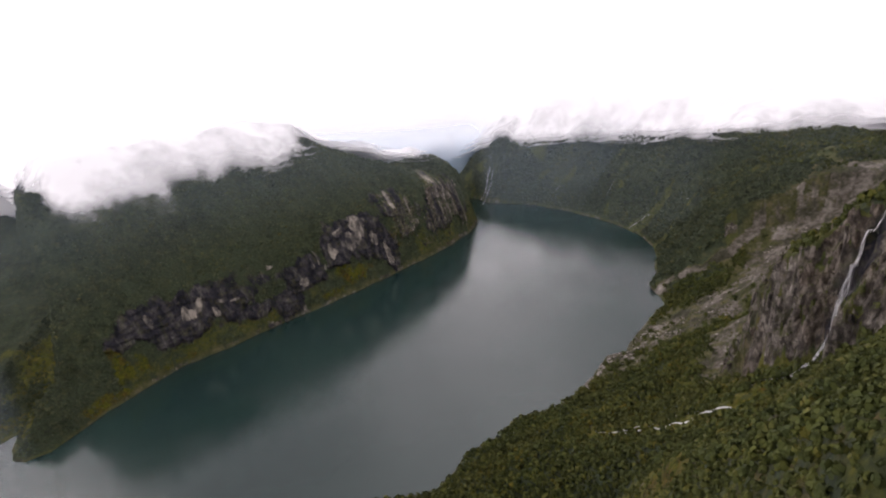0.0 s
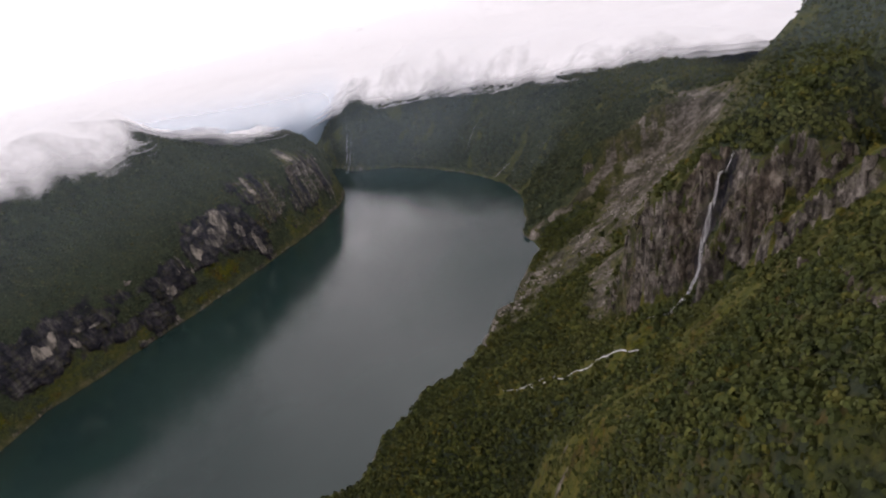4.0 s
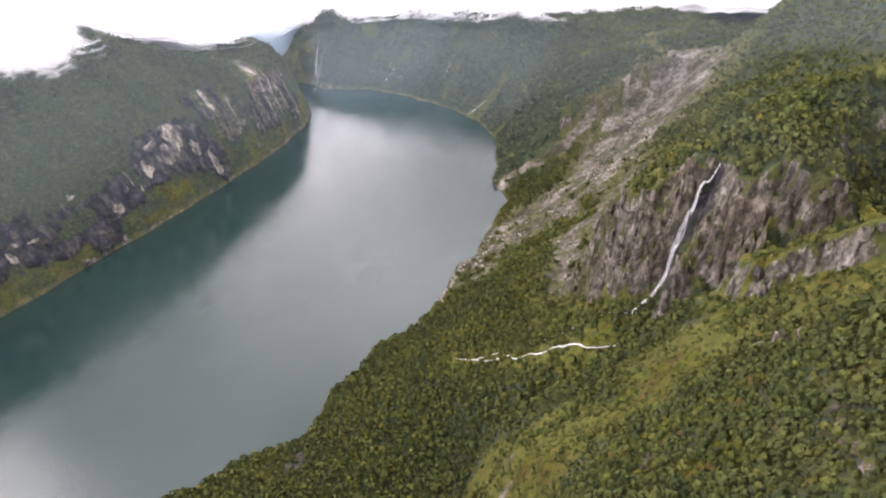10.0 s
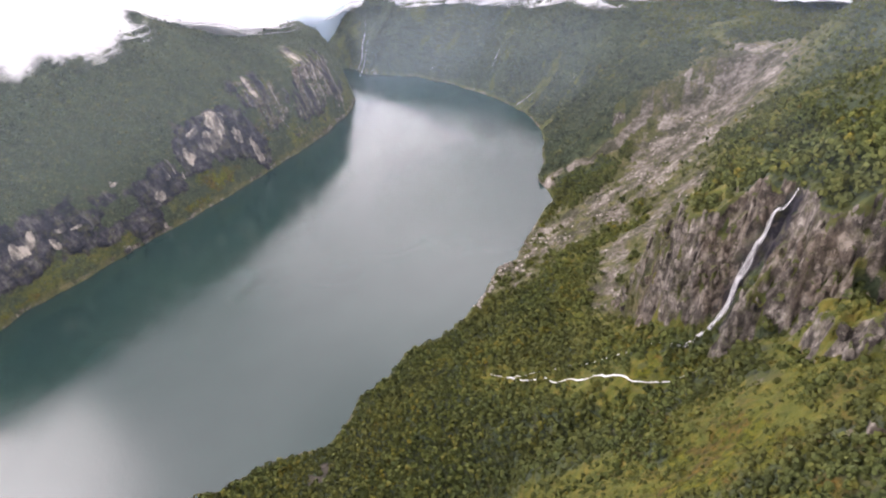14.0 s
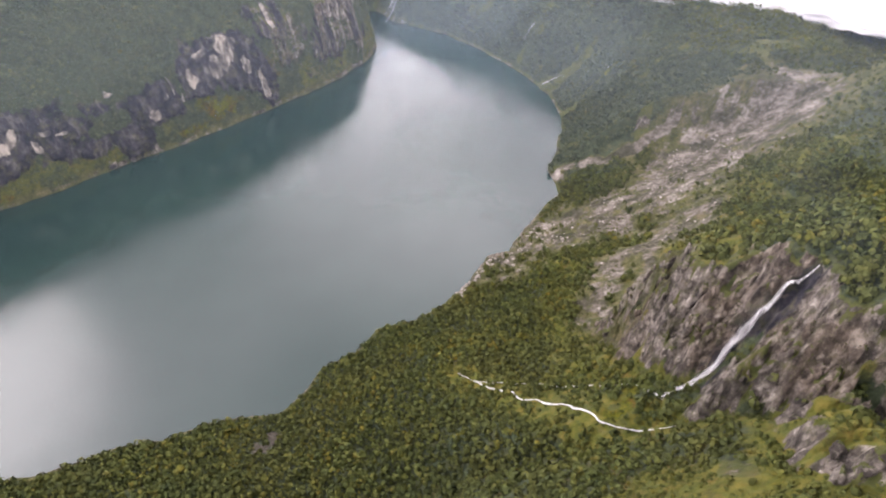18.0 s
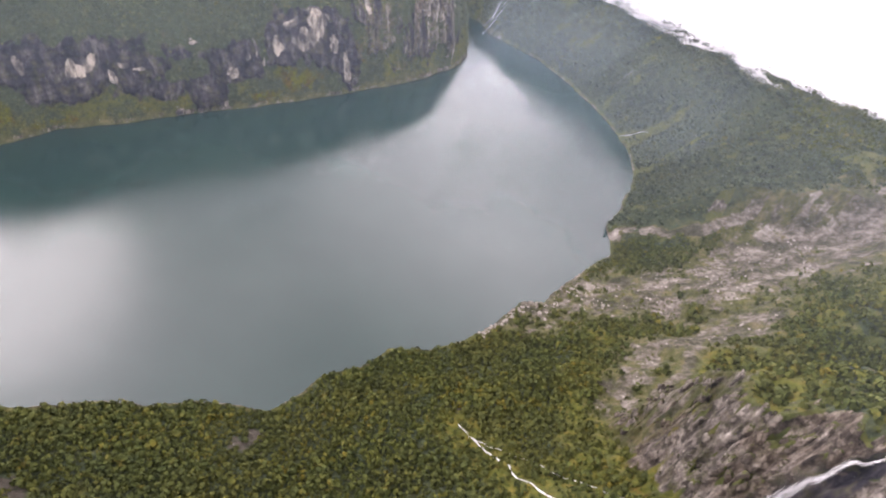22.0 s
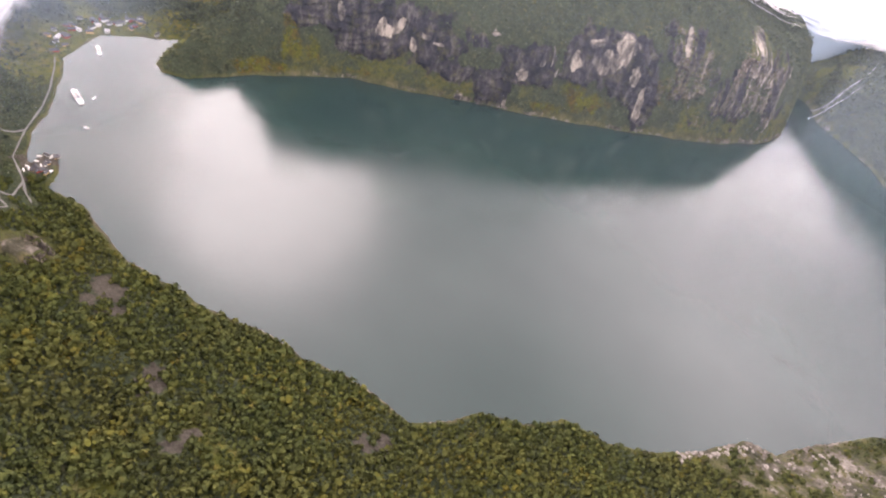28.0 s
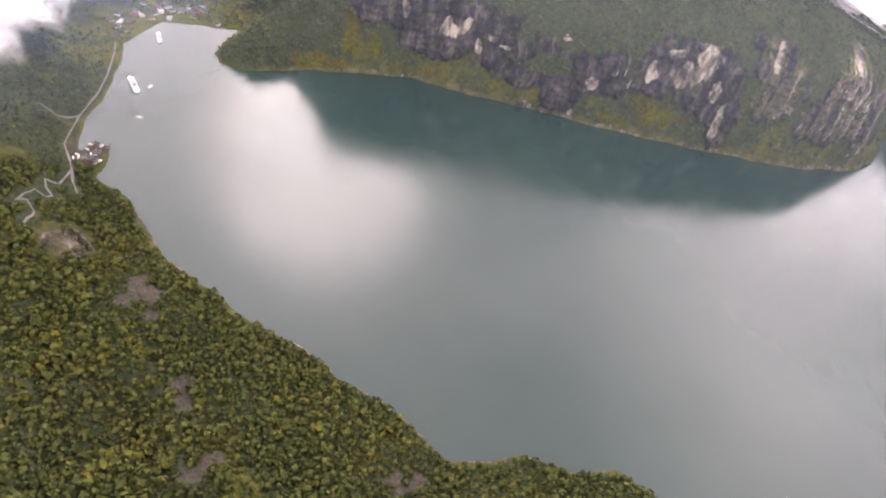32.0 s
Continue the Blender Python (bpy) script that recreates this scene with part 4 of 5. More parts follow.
def cascade(name, way, width, strands, label, seed=0, out=2.0):
    """A fall in several strands that hangs clear of the rock along its way from the lip to the foot."""
    way = np.array(way, float)
    thing = empty(name, way[-1])
    rng = random.Random(seed)
    steps = 34
    f = np.linspace(0, 1, steps)
    run = np.concatenate([[0], np.cumsum(np.linalg.norm(np.diff(way, axis=0), axis=1))])
    middle = np.stack([np.interp(f * run[-1], run, way[:, c]) for c in range(3)], -1)
    for _ in range(2):
        middle[1:-1] = (middle[:-2] + 2 * middle[1:-1] + middle[2:]) / 4
    across = np.array([-(way[-1] - way[0])[1], (way[-1] - way[0])[0], 0.0])
    across /= np.linalg.norm(across) + 1e-9
    cols = 9
    u = np.linspace(-0.5, 0.5, cols)
    for s in range(strands):
        off = rng.uniform(-0.12, 0.12)
        wide = width * (0.22 + 0.78 * np.sin(np.clip(f * 1.2, 0, 1) * math.pi / 2)) * (1 - 0.4 * smooth(0.7, 1, f)) * rng.uniform(0.75, 1.0) * (0.85 + 0.3 * wave(f * 20, f * 0 + s, 3, seed))
        sway = off * wide + 0.05 * width * np.sin(f * 9 + s * 2.1) * np.sin(f * math.pi)
        line = middle + across * sway[:, None]
        g = np.minimum(np.maximum.reduce([ground_z(line[:, 0] + across[0] * k * width, line[:, 1] + across[1] * k * width) for k in (-0.3, 0, 0.3)]) + out + 0.4 * s, way[0, 2] + out - 0.1 * f)
        line[:, 2] = np.maximum(line[:, 2], g)
        line[:, 2] = np.maximum.accumulate(line[::-1, 2])[::-1]
        points = line[:, None] + across * (wide[:, None] * u)[..., None] + np.array([0, 0, 1.0]) * (0.8 * np.cos(u * math.pi))[None, :, None]
        layers = {"across": wide[:, None] * u, "down": np.broadcast_to((f * run[-1])[:, None], (steps, cols)), "veil": np.full((steps, cols), s + seed * 0.3),
                  "dense": np.broadcast_to(np.cos(u * math.pi) ** 0.7, (steps, cols))}
        veil = grid_mesh("veil", points, layers, FALLS)
        veil.parent = thing
        veil.matrix_parent_inverse = Matrix.Translation(thing.location).inverted()
    return tagged(thing, label, "waterfall")


cascade("waterfall", [(345, 343, 482), (335, 346, 455), (326, 348, 415), (316, 348, 376), (306, 350, 337), (292, 351, 308), (279, 350, 296), (266, 347, 289)], 10, 3, "tall white waterfall streaming down a dark rock cliff", 3)
cascade("waterfall", [(470, 1700, 52), (452, 1710, 34), (430, 1714, 22), (405, 1722, 0.4)], 15, 3, "short white waterfall dropping into the fjord", 5, out=1.6)
cascade("waterfall", [(566, 1580, 136), (552, 1588, 112)], 10, 2, "small white cascade high on a wooded slope", 6, out=1.6)
cascade("waterfall", [(-40, 2450, 172), (-40, 2390, 135), (-57, 2349, 95), (-76, 2300, 30), (-104, 2300, 0.4)], 12, 5, "thin white waterfall at the far bend of the fjord", 7, out=1.8)
cascade("waterfall", [(-20, 2380, 130), (-48, 2310, 70), (-72, 2275, 25), (-90, 2250, 0.4)], 8, 3, "second strand of a white waterfall at the far bend", 10, out=1.8)
cascade("waterfall", [(450, 1978, 140), (372, 1935, 55)], 4, 2, "faint pale streak of water on a far green slope", 8, out=1.2)
cascade("waterfall", [(240, 2132, 80), (172, 2118, 18)], 4, 2, "faint pale streak of water on a far green slope", 9, out=1.2)

STREAMS = [
    ("white mountain stream tumbling through birch scrub", [(262, 303), (232, 322), (209, 340), (190, 375), (173, 405), (140, 450), (91, 511), (76, 530)], (0.6, 1.2, 1.4, 1.0)),
    ("white stream running from the foot of the waterfall", [(270, 351), (262, 372), (251, 386), (226, 414), (201, 437), (170, 462), (130, 486), (95, 508)], (2.0, 1.1, 1.1, 0.9)),
]
for n, (text, line, width) in enumerate(STREAMS):
    co, faces = ribbon(line, width, 0.9, 3, 7.0, n * 3)
    tagged(new("stream", mesh_of("stream", co, faces, FOAM, True)), text, "stream")

# ---- roads ----
ROADS = [
    ("shore_road", "pale asphalt road that follows the shore to the village", [(-782, 337), (-817, 342), (-842, 350), (-868, 356), (-905, 362), (-962, 404), (-1012, 453), (-1055, 484), (-1116, 520), (-1148, 535)], 2.1),
    ("hairpin_road", "pale hairpin road climbing through green woods", [(-842, 350), (-807, 323), (-816, 310), (-796, 305), (-776, 306), (-772, 298), (-790, 291), (-778, 276), (-756, 262), (-767, 276), (-733, 275), (-711, 258)], 1.7),
    ("farm_road", "thin pale road across the wooded slope", [(-983, 357), (-960, 376), (-962, 404)], 1.7),
]
for name, text, line, width in ROADS:
    co, faces = ribbon(line, (width, width), 1.6, 4, 0, 1, 0.1)
    tagged(new(name, mesh_of(name, co, faces, ASPHALT)), text, "road", kind="structure")


# ---- ships and boats ----
def hull_mesh(length, beam, depth, mat):
    st = [(-0.5, 0.78, 0.0), (-0.42, 0.95, 0), (-0.1, 1.0, 0), (0.2, 0.98, 0), (0.36, 0.75, 0.06), (0.45, 0.4, 0.14), (0.5, 0.05, 0.2)]
    co, faces = [], []
    for f, w, sheer in st:
        h = depth * (1 + sheer * 2)
        for wy, z in ((-0.5, h), (-0.46, 0.35 * h), (-0.3, -0.25 * depth), (0.3, -0.25 * depth), (0.46, 0.35 * h), (0.5, h)):
            co.append((f * length, wy * beam * w, z))
    for s in range(len(st) - 1):
        for r in range(6):
            a, b = s * 6 + r, s * 6 + (r + 1) % 6
            faces.append((a, b, b + 6, a + 6))
    faces += [tuple(range(5, -1, -1)), tuple(range(len(co) - 6, len(co)))]
    return mesh_of("hull", co, faces, mat)


def cruise_ship(length, at, heading, decks, label):
    ship = new("cruise_ship")
    beam, h = length * 0.22, length * 0.055
    new_hull = new("hull", hull_mesh(length, beam, h, SHIP_WHITE))
    new_hull.parent = ship
    band = part("boot_stripe", block((length * 0.86, beam * 0.985, h * 0.28), (-0.03 * length, 0, h * 0.12)), SHIP_BLUE, new_hull, "dark blue stripe at the waterline")
    dh = length * 0.021
    for k in range(decks):
        run = length * (0.8 - 0.055 * k)
        z = h + dh * (k + 0.5)
        deck = part("deck", block((run, beam * (0.94 - 0.03 * k), dh), (-0.05 * length - 0.012 * length * k, 0, z), 0.12), SHIP_WHITE, ship)
        part("window_band", block((run * 0.94, beam * (0.945 - 0.03 * k), dh * 0.38), (-0.05 * length - 0.012 * length * k, 0, z + 0.05 * dh)), SHIP_GLASS, deck, "row of dark windows")
    top = h + dh * decks
    part("bridge", block((length * 0.05, beam * 0.98, dh * 1.1), (0.27 * length, 0, top - dh * 0.4), 0.15), SHIP_WHITE, ship)
    part("sun_deck", block((length * 0.45, beam * 0.7, 0.15), (-0.1 * length, 0, top + 0.1)), DECK, ship, "grey open deck")
    bm = bmesh.new()
    bmesh.ops.create_cone(bm, cap_ends=True, segments=14, radius1=beam * 0.2, radius2=beam * 0.14, depth=dh * 2.4)
    bmesh.ops.scale(bm, vec=(1.5, 0.8, 1), verts=bm.verts)
    bmesh.ops.translate(bm, vec=(-0.2 * length, 0, top + dh * 1.3), verts=bm.verts)
    part("funnel", bm, SHIP_BLUE, ship, "dark blue funnel")
    bm = bmesh.new()
    bmesh.ops.create_cone(bm, cap_ends=True, segments=8, radius1=0.35, radius2=0.12, depth=dh * 3)
    bmesh.ops.translate(bm, vec=(0.22 * length, 0, top + dh * 1.6), verts=bm.verts)
    part("mast", bm, SHIP_WHITE, ship)
    for side in (-1, 1):
        for k in range(5):
            bm = bmesh.new()
            bmesh.ops.create_uvsphere(bm, u_segments=8, v_segments=5, radius=0.5)
            bmesh.ops.scale(bm, vec=(length * 0.05, beam * 0.1, dh * 0.6), verts=bm.verts)
            bmesh.ops.translate(bm, vec=(length * (-0.25 + 0.1 * k), side * beam * 0.49, h + dh * 1.3), verts=bm.verts)
            part("lifeboat", bm, SHIP_ORANGE, ship, "orange lifeboat")
    ship.matrix_world = pose(at[0], at[1], 0, 0, 0, heading)
    return tagged(ship, label, "ship", "ships at anchor")


cruise_ship(46, (-1018, 511), 172, 4, "white cruise ship lying at anchor in calm water")
cruise_ship(33, (-1144, 613), 160, 3, "smaller white cruise ship moored off the village")


def small_boat(at, heading, label):
    boat = new("motor_boat")
    h = new("hull", hull_mesh(9, 3, 1.1, SHIP_WHITE))
    h.parent = boat
    part("cabin", block((3, 2.1, 1.4), (0.2, 0, 1.7), 0.2), SHIP_WHITE, boat)
    part("windscreen", block((0.2, 1.9, 0.7), (1.75, 0, 1.9)), SHIP_GLASS, boat, "dark windscreen")
    boat.matrix_world = pose(at[0], at[1], 0, 0, 0, heading)
    return tagged(boat, label, "boat", "small boats on the fjord")


small_boat((-931, 484), 40, "small white motor boat on open water")
small_boat((-1004, 534), 120, "small white tender boat beside a cruise ship")
small_boat((-92, 2236), 80, "small white motor boat near the far bend")


# ---- houses ----
def house(at, heading, size, wall, roof, label, group):
    w, l, h = size
    z = float(ground_z(at[0], at[1])[0])
    thing = new("house")
    part("wall", block((l, w, h + 1.5), (0, 0, h / 2 - 0.75)), wall, thing)
    rise, over = w * 0.42, 0.5
    co = [(-l / 2 - over, -w / 2 - over, h - 0.25), (l / 2 + over, -w / 2 - over, h - 0.25), (l / 2 + over, w / 2 + over, h - 0.25), (-l / 2 - over, w / 2 + over, h - 0.25),
          (-l / 2 - over, 0, h + rise), (l / 2 + over, 0, h + rise)]
    faces = [(0, 1, 5, 4), (2, 3, 4, 5), (1, 2, 5), (3, 0, 4), (3, 2, 1, 0)]
    r = new("roof", mesh_of("roof", co, faces, roof))
    r.parent = thing
    part("chimney", block((0.7, 0.7, 1.6), (l * 0.2, 0, h + rise + 0.3)), SLATE, r)
    for k in (-0.28, 0.05, 0.3):
        for side in (-1, 1):
            part("window", block((1.3, 0.12, 1.2), (l * k, side * w / 2, h * 0.55)), SHIP_GLASS, thing, "dark window")
    part("door", block((0.12, 1.1, 2.1), (l / 2, 0.4, 1.05)), SLATE, thing, "dark door")
    thing.matrix_world = pose(at[0], at[1], z, 0, 0, heading)
    return tagged(thing, label, "house", group)


rng = random.Random(11)
LOOKS = [(WHITE_WALL, SLATE, "white boarded house with a dark roof"), (RED_WALL, SLATE, "red boarded cabin with a dark roof"),
         (WHITE_WALL, TURF, "white boarded house with a pale metal roof"), (OCHRE_WALL, SLATE, "ochre boarded house with a dark roof")]
for n in range(14):  # the camp on the small headland
    a, b = rng.uniform(0, 1), rng.uniform(-1, 1)
    x, y = -851 - 38 * a + 9 * b, 376 + 30 * a + 9 * b
    wall, roof, text = LOOKS[(0, 1, 3)[n % 3]]
    house((x, y), rng.uniform(0, 180), (rng.uniform(3.4, 5.5), rng.uniform(6, 9), rng.uniform(2.3, 3.2)), wall, roof, text + " by the water", "houses on the small headland")
def camper_van():
    van = new("camper_van")
    part("body", block((4.6, 2.2, 2.3), (-0.6, 0, 1.65), 0.15), WHITE_WALL, van)
    part("cab", block((1.6, 2.0, 1.4), (2.4, 0, 1.15), 0.2), WHITE_WALL, van)
    part("windscreen", block((0.1, 1.7, 0.6), (3.2, 0, 1.45)), SHIP_GLASS, van, "dark windscreen")
    for side in (-1, 1):
        part("window", block((1.4, 0.06, 0.6), (-0.8, side * 1.1, 2.0)), SHIP_GLASS, van, "dark side window")
        for k in (-2.0, 2.2):
            bm = bmesh.new()
            bmesh.ops.create_cone(bm, cap_ends=True, segments=10, radius1=0.38, radius2=0.38, depth=0.25)
            bmesh.ops.rotate(bm, cent=(0, 0, 0), matrix=Euler((radians(90), 0, 0)).to_matrix(), verts=bm.verts)
            bmesh.ops.translate(bm, vec=(k, side * 0.95, 0.38), verts=bm.verts)
            part("wheel", bm, SLATE, van, "black wheel")
    return tagged(van, "white camper van parked on the waterside camp ground", "camper van", "camper vans on the small headland")


van = camper_van()
for n in range(16):
    a, b = rng.uniform(-0.05, 1.05), rng.uniform(-1, 1)
    x, y = -850 - 40 * a + 17 * b, 375 + 32 * a + 17 * b
    z = float(ground_z(x, y)[0])
    if z < 0.5:
        continue
    one = van if van.location.length < 1 else copy_thing(van, Matrix())
    one.matrix_world = pose(x, y, z, 0, 0, rng.uniform(0, 360))
    bpy.context.view_layer.update()
for n in range(34):  # the village round the head of the arm
    f = rng.uniform(0, 1)
    i = 10 + f * 3.6
    k = int(i)
    sx, sy = np.array(ARM_SHORE[k]) * (1 - i + k) + np.array(ARM_SHORE[min(k + 1, 14)]) * (i - k)
    x, y = sx - rng.uniform(8, 75), sy - rng.uniform(-8, 12)
    wall, roof, text = LOOKS[rng.randrange(4)]
    house((x, y), rng.uniform(0, 180), (rng.uniform(5, 8), rng.uniform(8, 16), rng.uniform(3, 5.5)), wall, roof, text + " in the village", "houses of the village")


# ---- boulders at the foot of the slide ----
def boulder_mesh(seed):
    r = random.Random(seed)
    bm = bmesh.new()
    bmesh.ops.create_icosphere(bm, subdivisions=2, radius=1)
    shift = Vector((r.uniform(-9, 9), r.uniform(-9, 9), r.uniform(-9, 9)))
    for v in bm.verts:
        v.co *= 0.8 + 0.55 * noise.noise(v.co * 1.3 + shift)
        v.co.z *= 0.75
    me = bpy.data.meshes.new("boulder")
    bm.to_mesh(me)
    bm.free()
    me.materials.append(BOULDER)
    return me


stones = [boulder_mesh(k) for k in range(5)]
for n in range(120):
    f = rng.uniform(0, 1)
    if n < 80:
        x, y = 92 + 86 * f + rng.gauss(0, 4), 776 + 122 * f + rng.gauss(0, 5)
    else:
        x, y = 190 + 130 * f + rng.gauss(0, 22), 885 + 75 * f + rng.gauss(0, 22)
    z = float(ground_z(x, y)[0])
    if z < 0.3:
        continue
    ob = new("boulder", stones[n % 5])
    s = rng.uniform(1.5, 4.2)
    ob.matrix_world = pose(x, y, z + 0.25 * s, 0, 0, rng.uniform(0, 360)) @ Matrix.Diagonal((s, s * rng.uniform(0.7, 1.2), s, 1))
    tagged(ob, "pale rough boulder at the edge of the water", "boulder", "boulders below the rock slide")


# ---- crags that stand out of the rock faces ----
def crag_mesh(seed):
    r = np.random.default_rng(seed)
    bm = bmesh.new()
    bmesh.ops.create_icosphere(bm, subdivisions=3, radius=1)
    cuts = r.normal(size=(16, 3)) * np.array([1, 1, 0.45])
    cuts /= np.linalg.norm(cuts, axis=1)[:, None]
    reach = r.uniform(0.5, 0.9, 16)
    shift = Vector(r.uniform(-9, 9, 3))
    for v in bm.verts:
        d = np.array(v.co)
        facing = np.clip(cuts @ d, 1e-3, None)
        v.co *= min(1.1, float((reach / facing).min())) + 0.12 * noise.noise(v.co * 3 + shift)
    me = bpy.data.meshes.new("rock_outcrop")
    bm.to_mesh(me)
    bm.free()
    me.materials.append(CRAG)
    return me


crags = [crag_mesh(40 + k) for k in range(8)]


def outcrop(x, y, size, tall, label, group):
    z = float(ground_z(x, y)[0])
    ob = new("rock_outcrop", crags[rng.randrange(8)])
    ob.matrix_world = pose(x, y, z - 0.15 * size, rng.uniform(-12, 12), rng.uniform(-12, 12), rng.uniform(0, 360)) @ Matrix.Diagonal((size, size * rng.uniform(0.6, 1.0), size * tall, 1))
    return tagged(ob, label, "rock", group)


spots = np.random.default_rng(21)
tx, ty = spots.uniform(250, 470, 5200), spots.uniform(60, 640, 5200)
tz, tzone = land(tx, ty)
bold = (tzone["rock"] > 0.6) & (tzone["d"] > 60) & (to_line(tx, ty, FALL_LINE)[0] > np.where(to_line(tx, ty, FALL_LINE)[2] < 0, 26, 14))
for x, y in list(zip(tx[bold], ty[bold]))[:230]:
    outcrop(float(x), float(y), rng.uniform(2.5, 7.5), rng.uniform(1.2, 2.3), "grey-brown crag jutting out of the waterfall cliff", "crags of the waterfall cliff")
for x, y, s in ((209, 79, 7), (203, 87, 5), (214, 70, 5), (170, 6, 4), (163, -4, 5), (156, -14, 4), (149, -24, 5), (142, -35, 5), (135, -46, 5), (102, 44, 5), (107, 51, 4), (97, 37, 3), (84, 92, 4), (79, 84, 3), (89, 101, 3), (70, 76, 3)):
    outcrop(x, y, s, rng.uniform(1.0, 1.6), "pale rock outcrop among grass and birch scrub", "outcrops on the grassy shoulder")
for x, y, s in ((-683, 300, 13), (-668, 302, 12), (-655, 294, 10), (-690, 296, 11), (-704, 300, 9), (-646, 284, 9), (-676, 310, 10), (-640, 296, 8), (-660, 308, 8), (-632, 276, 7)):
    outcrop(x, y, s, rng.uniform(1.0, 1.6), "weathered grey crag above the shore woods", "crags above the shore")
tx, ty = spots.uniform(180, 720, 5000), spots.uniform(560, 1160, 5000)
tz, tzone = land(tx, ty)
bold = (tzone["pale"] > 0.52) & (~tzone["wet"])
shapes = [np.array([v.co for v in me.vertices]) for me in stones]
tris = np.array([tuple(q.vertices) for q in stones[0].polygons])
co, faces, base = [], [], 0
for x, y, z in list(zip(tx[bold], ty[bold], tz[bold]))[:150]:
    a, s = rng.uniform(0, 6.28), rng.uniform(1.0, 4.2)
    q = shapes[rng.randrange(5)] * np.array([s, s * rng.uniform(0.5, 1.0), s * rng.uniform(0.5, 0.8)])
    co.append(np.stack([q[:, 0] * math.cos(a) - q[:, 1] * math.sin(a) + x, q[:, 0] * math.sin(a) + q[:, 1] * math.cos(a) + y, q[:, 2] + z], -1))
    faces.append(tris + base)
    base += len(q)
tagged(new("scree", mesh_of("scree", np.concatenate(co), np.concatenate(faces).tolist(), BOULDER)), "pale broken rocks strewn over the grassy slide", "scree", kind="stuff")


# ---- woods ----
def leaf_cloud(seed, leaves, radius=1.0, leaf=0.42):
    """Corners of small leaf clumps round an uneven crown: (leaves, 4, 3)."""
    r = np.random.default_rng(seed)
    d = r.normal(size=(leaves, 3))
    d /= np.linalg.norm(d, axis=1)[:, None]
    d[:, 2] = np.abs(d[:, 2]) * 1.15 - 0.28
    lobes = r.normal(size=(5, 3))
    lobes /= np.linalg.norm(lobes, axis=1)[:, None]
    bulge = 0.72 + 0.32 * np.clip((d @ lobes.T).max(1), 0, 1) ** 3
    mid = d * (bulge * r.uniform(0.78, 1.05, leaves))[:, None] * radius
    normal = d + 0.35 * r.normal(size=(leaves, 3))
    normal /= np.linalg.norm(normal, axis=1)[:, None]
    u = np.cross(normal, r.normal(size=(leaves, 3)))
    u /= np.linalg.norm(u, axis=1)[:, None]
    v = np.cross(normal, u)
    s = leaf * radius * r.uniform(0.7, 1.35, leaves)[:, None]
    return np.stack([mid - u * s, mid + v * s * 0.8, mid + u * s, mid - v * s * 0.8], 1)


def quads_mesh(name, corners, mat, tone=0.5):
    co = corners.reshape(-1, 3)
    n = len(co) // 4
    me = bpy.data.meshes.new(name)
    me.vertices.add(len(co))
    me.vertices.foreach_set("co", co.astype(np.float32).ravel())
    me.loops.add(4 * n)
    me.loops.foreach_set("vertex_index", np.arange(4 * n, dtype=np.int32))
    me.polygons.add(n)
    me.polygons.foreach_set("loop_start", np.arange(0, 4 * n, 4, dtype=np.int32))
    me.update(calc_edges=True)
    me.attributes.new("tone", "FLOAT", "POINT").data.foreach_set("value", np.repeat(np.broadcast_to(tone, (n,)), 4).astype(np.float32))
    me.materials.append(mat)
    return me


SHOULDER_BOX = (30, 290, -140, 235)


def scatter(x0, x1, y0, y1, gap, seed, limit=(3, 520), among=(0, 70), apart=True):
    r = np.random.default_rng(seed)
    px, py = np.meshgrid(np.arange(x0, x1, gap), np.arange(y0, y1, gap))
    px = (px + r.uniform(-0.45, 0.45, px.shape) * gap).ravel()
    py = (py + r.uniform(-0.45, 0.45, py.shape) * gap).ravel()
    z, zone = land(px, py)
    zx = land(px + 4, py)[0] - land(px - 4, py)[0]
    zy = land(px, py + 4)[0] - land(px, py - 4)[0]
    steep = np.hypot(zx, zy) / 8
    free = 1 - 0.95 * np.clip(zone["sward"] * 0.95, 0, 1) - np.clip((zone["darker_rock"] + zone["lime"]) * 1.6, 0, 1) - np.clip(zone["rock"] * 1.3, 0, 1) - np.clip(zone["pale"] * 2.6 - 0.45, 0, 1) - zone["bare"] * 1.5 - 0.9 * zone["meadow"]
    ok = (~zone["wet"]) & (zone["d"] > limit[0]) & (zone["d"] < limit[1]) & (zone["along"] >= among[0]) & (zone["along"] < among[1])
    for line, room in ((BED, 3), *((np.array(way, float), 9) for _, _, way, _ in ROADS)):
        ok &= to_line(px, py, line)[0] > room
    ok &= np.hypot(px + 870, py - 392) > 30
    if apart:
        left, right, low, high = SHOULDER_BOX
        ok &= (px < left) | (px > right) | (py < low) | (py > high)
    ok &= (r.uniform(0, 1, px.shape) < free * 1.35) & (steep < 6)
    return px[ok], py[ok], z[ok], r


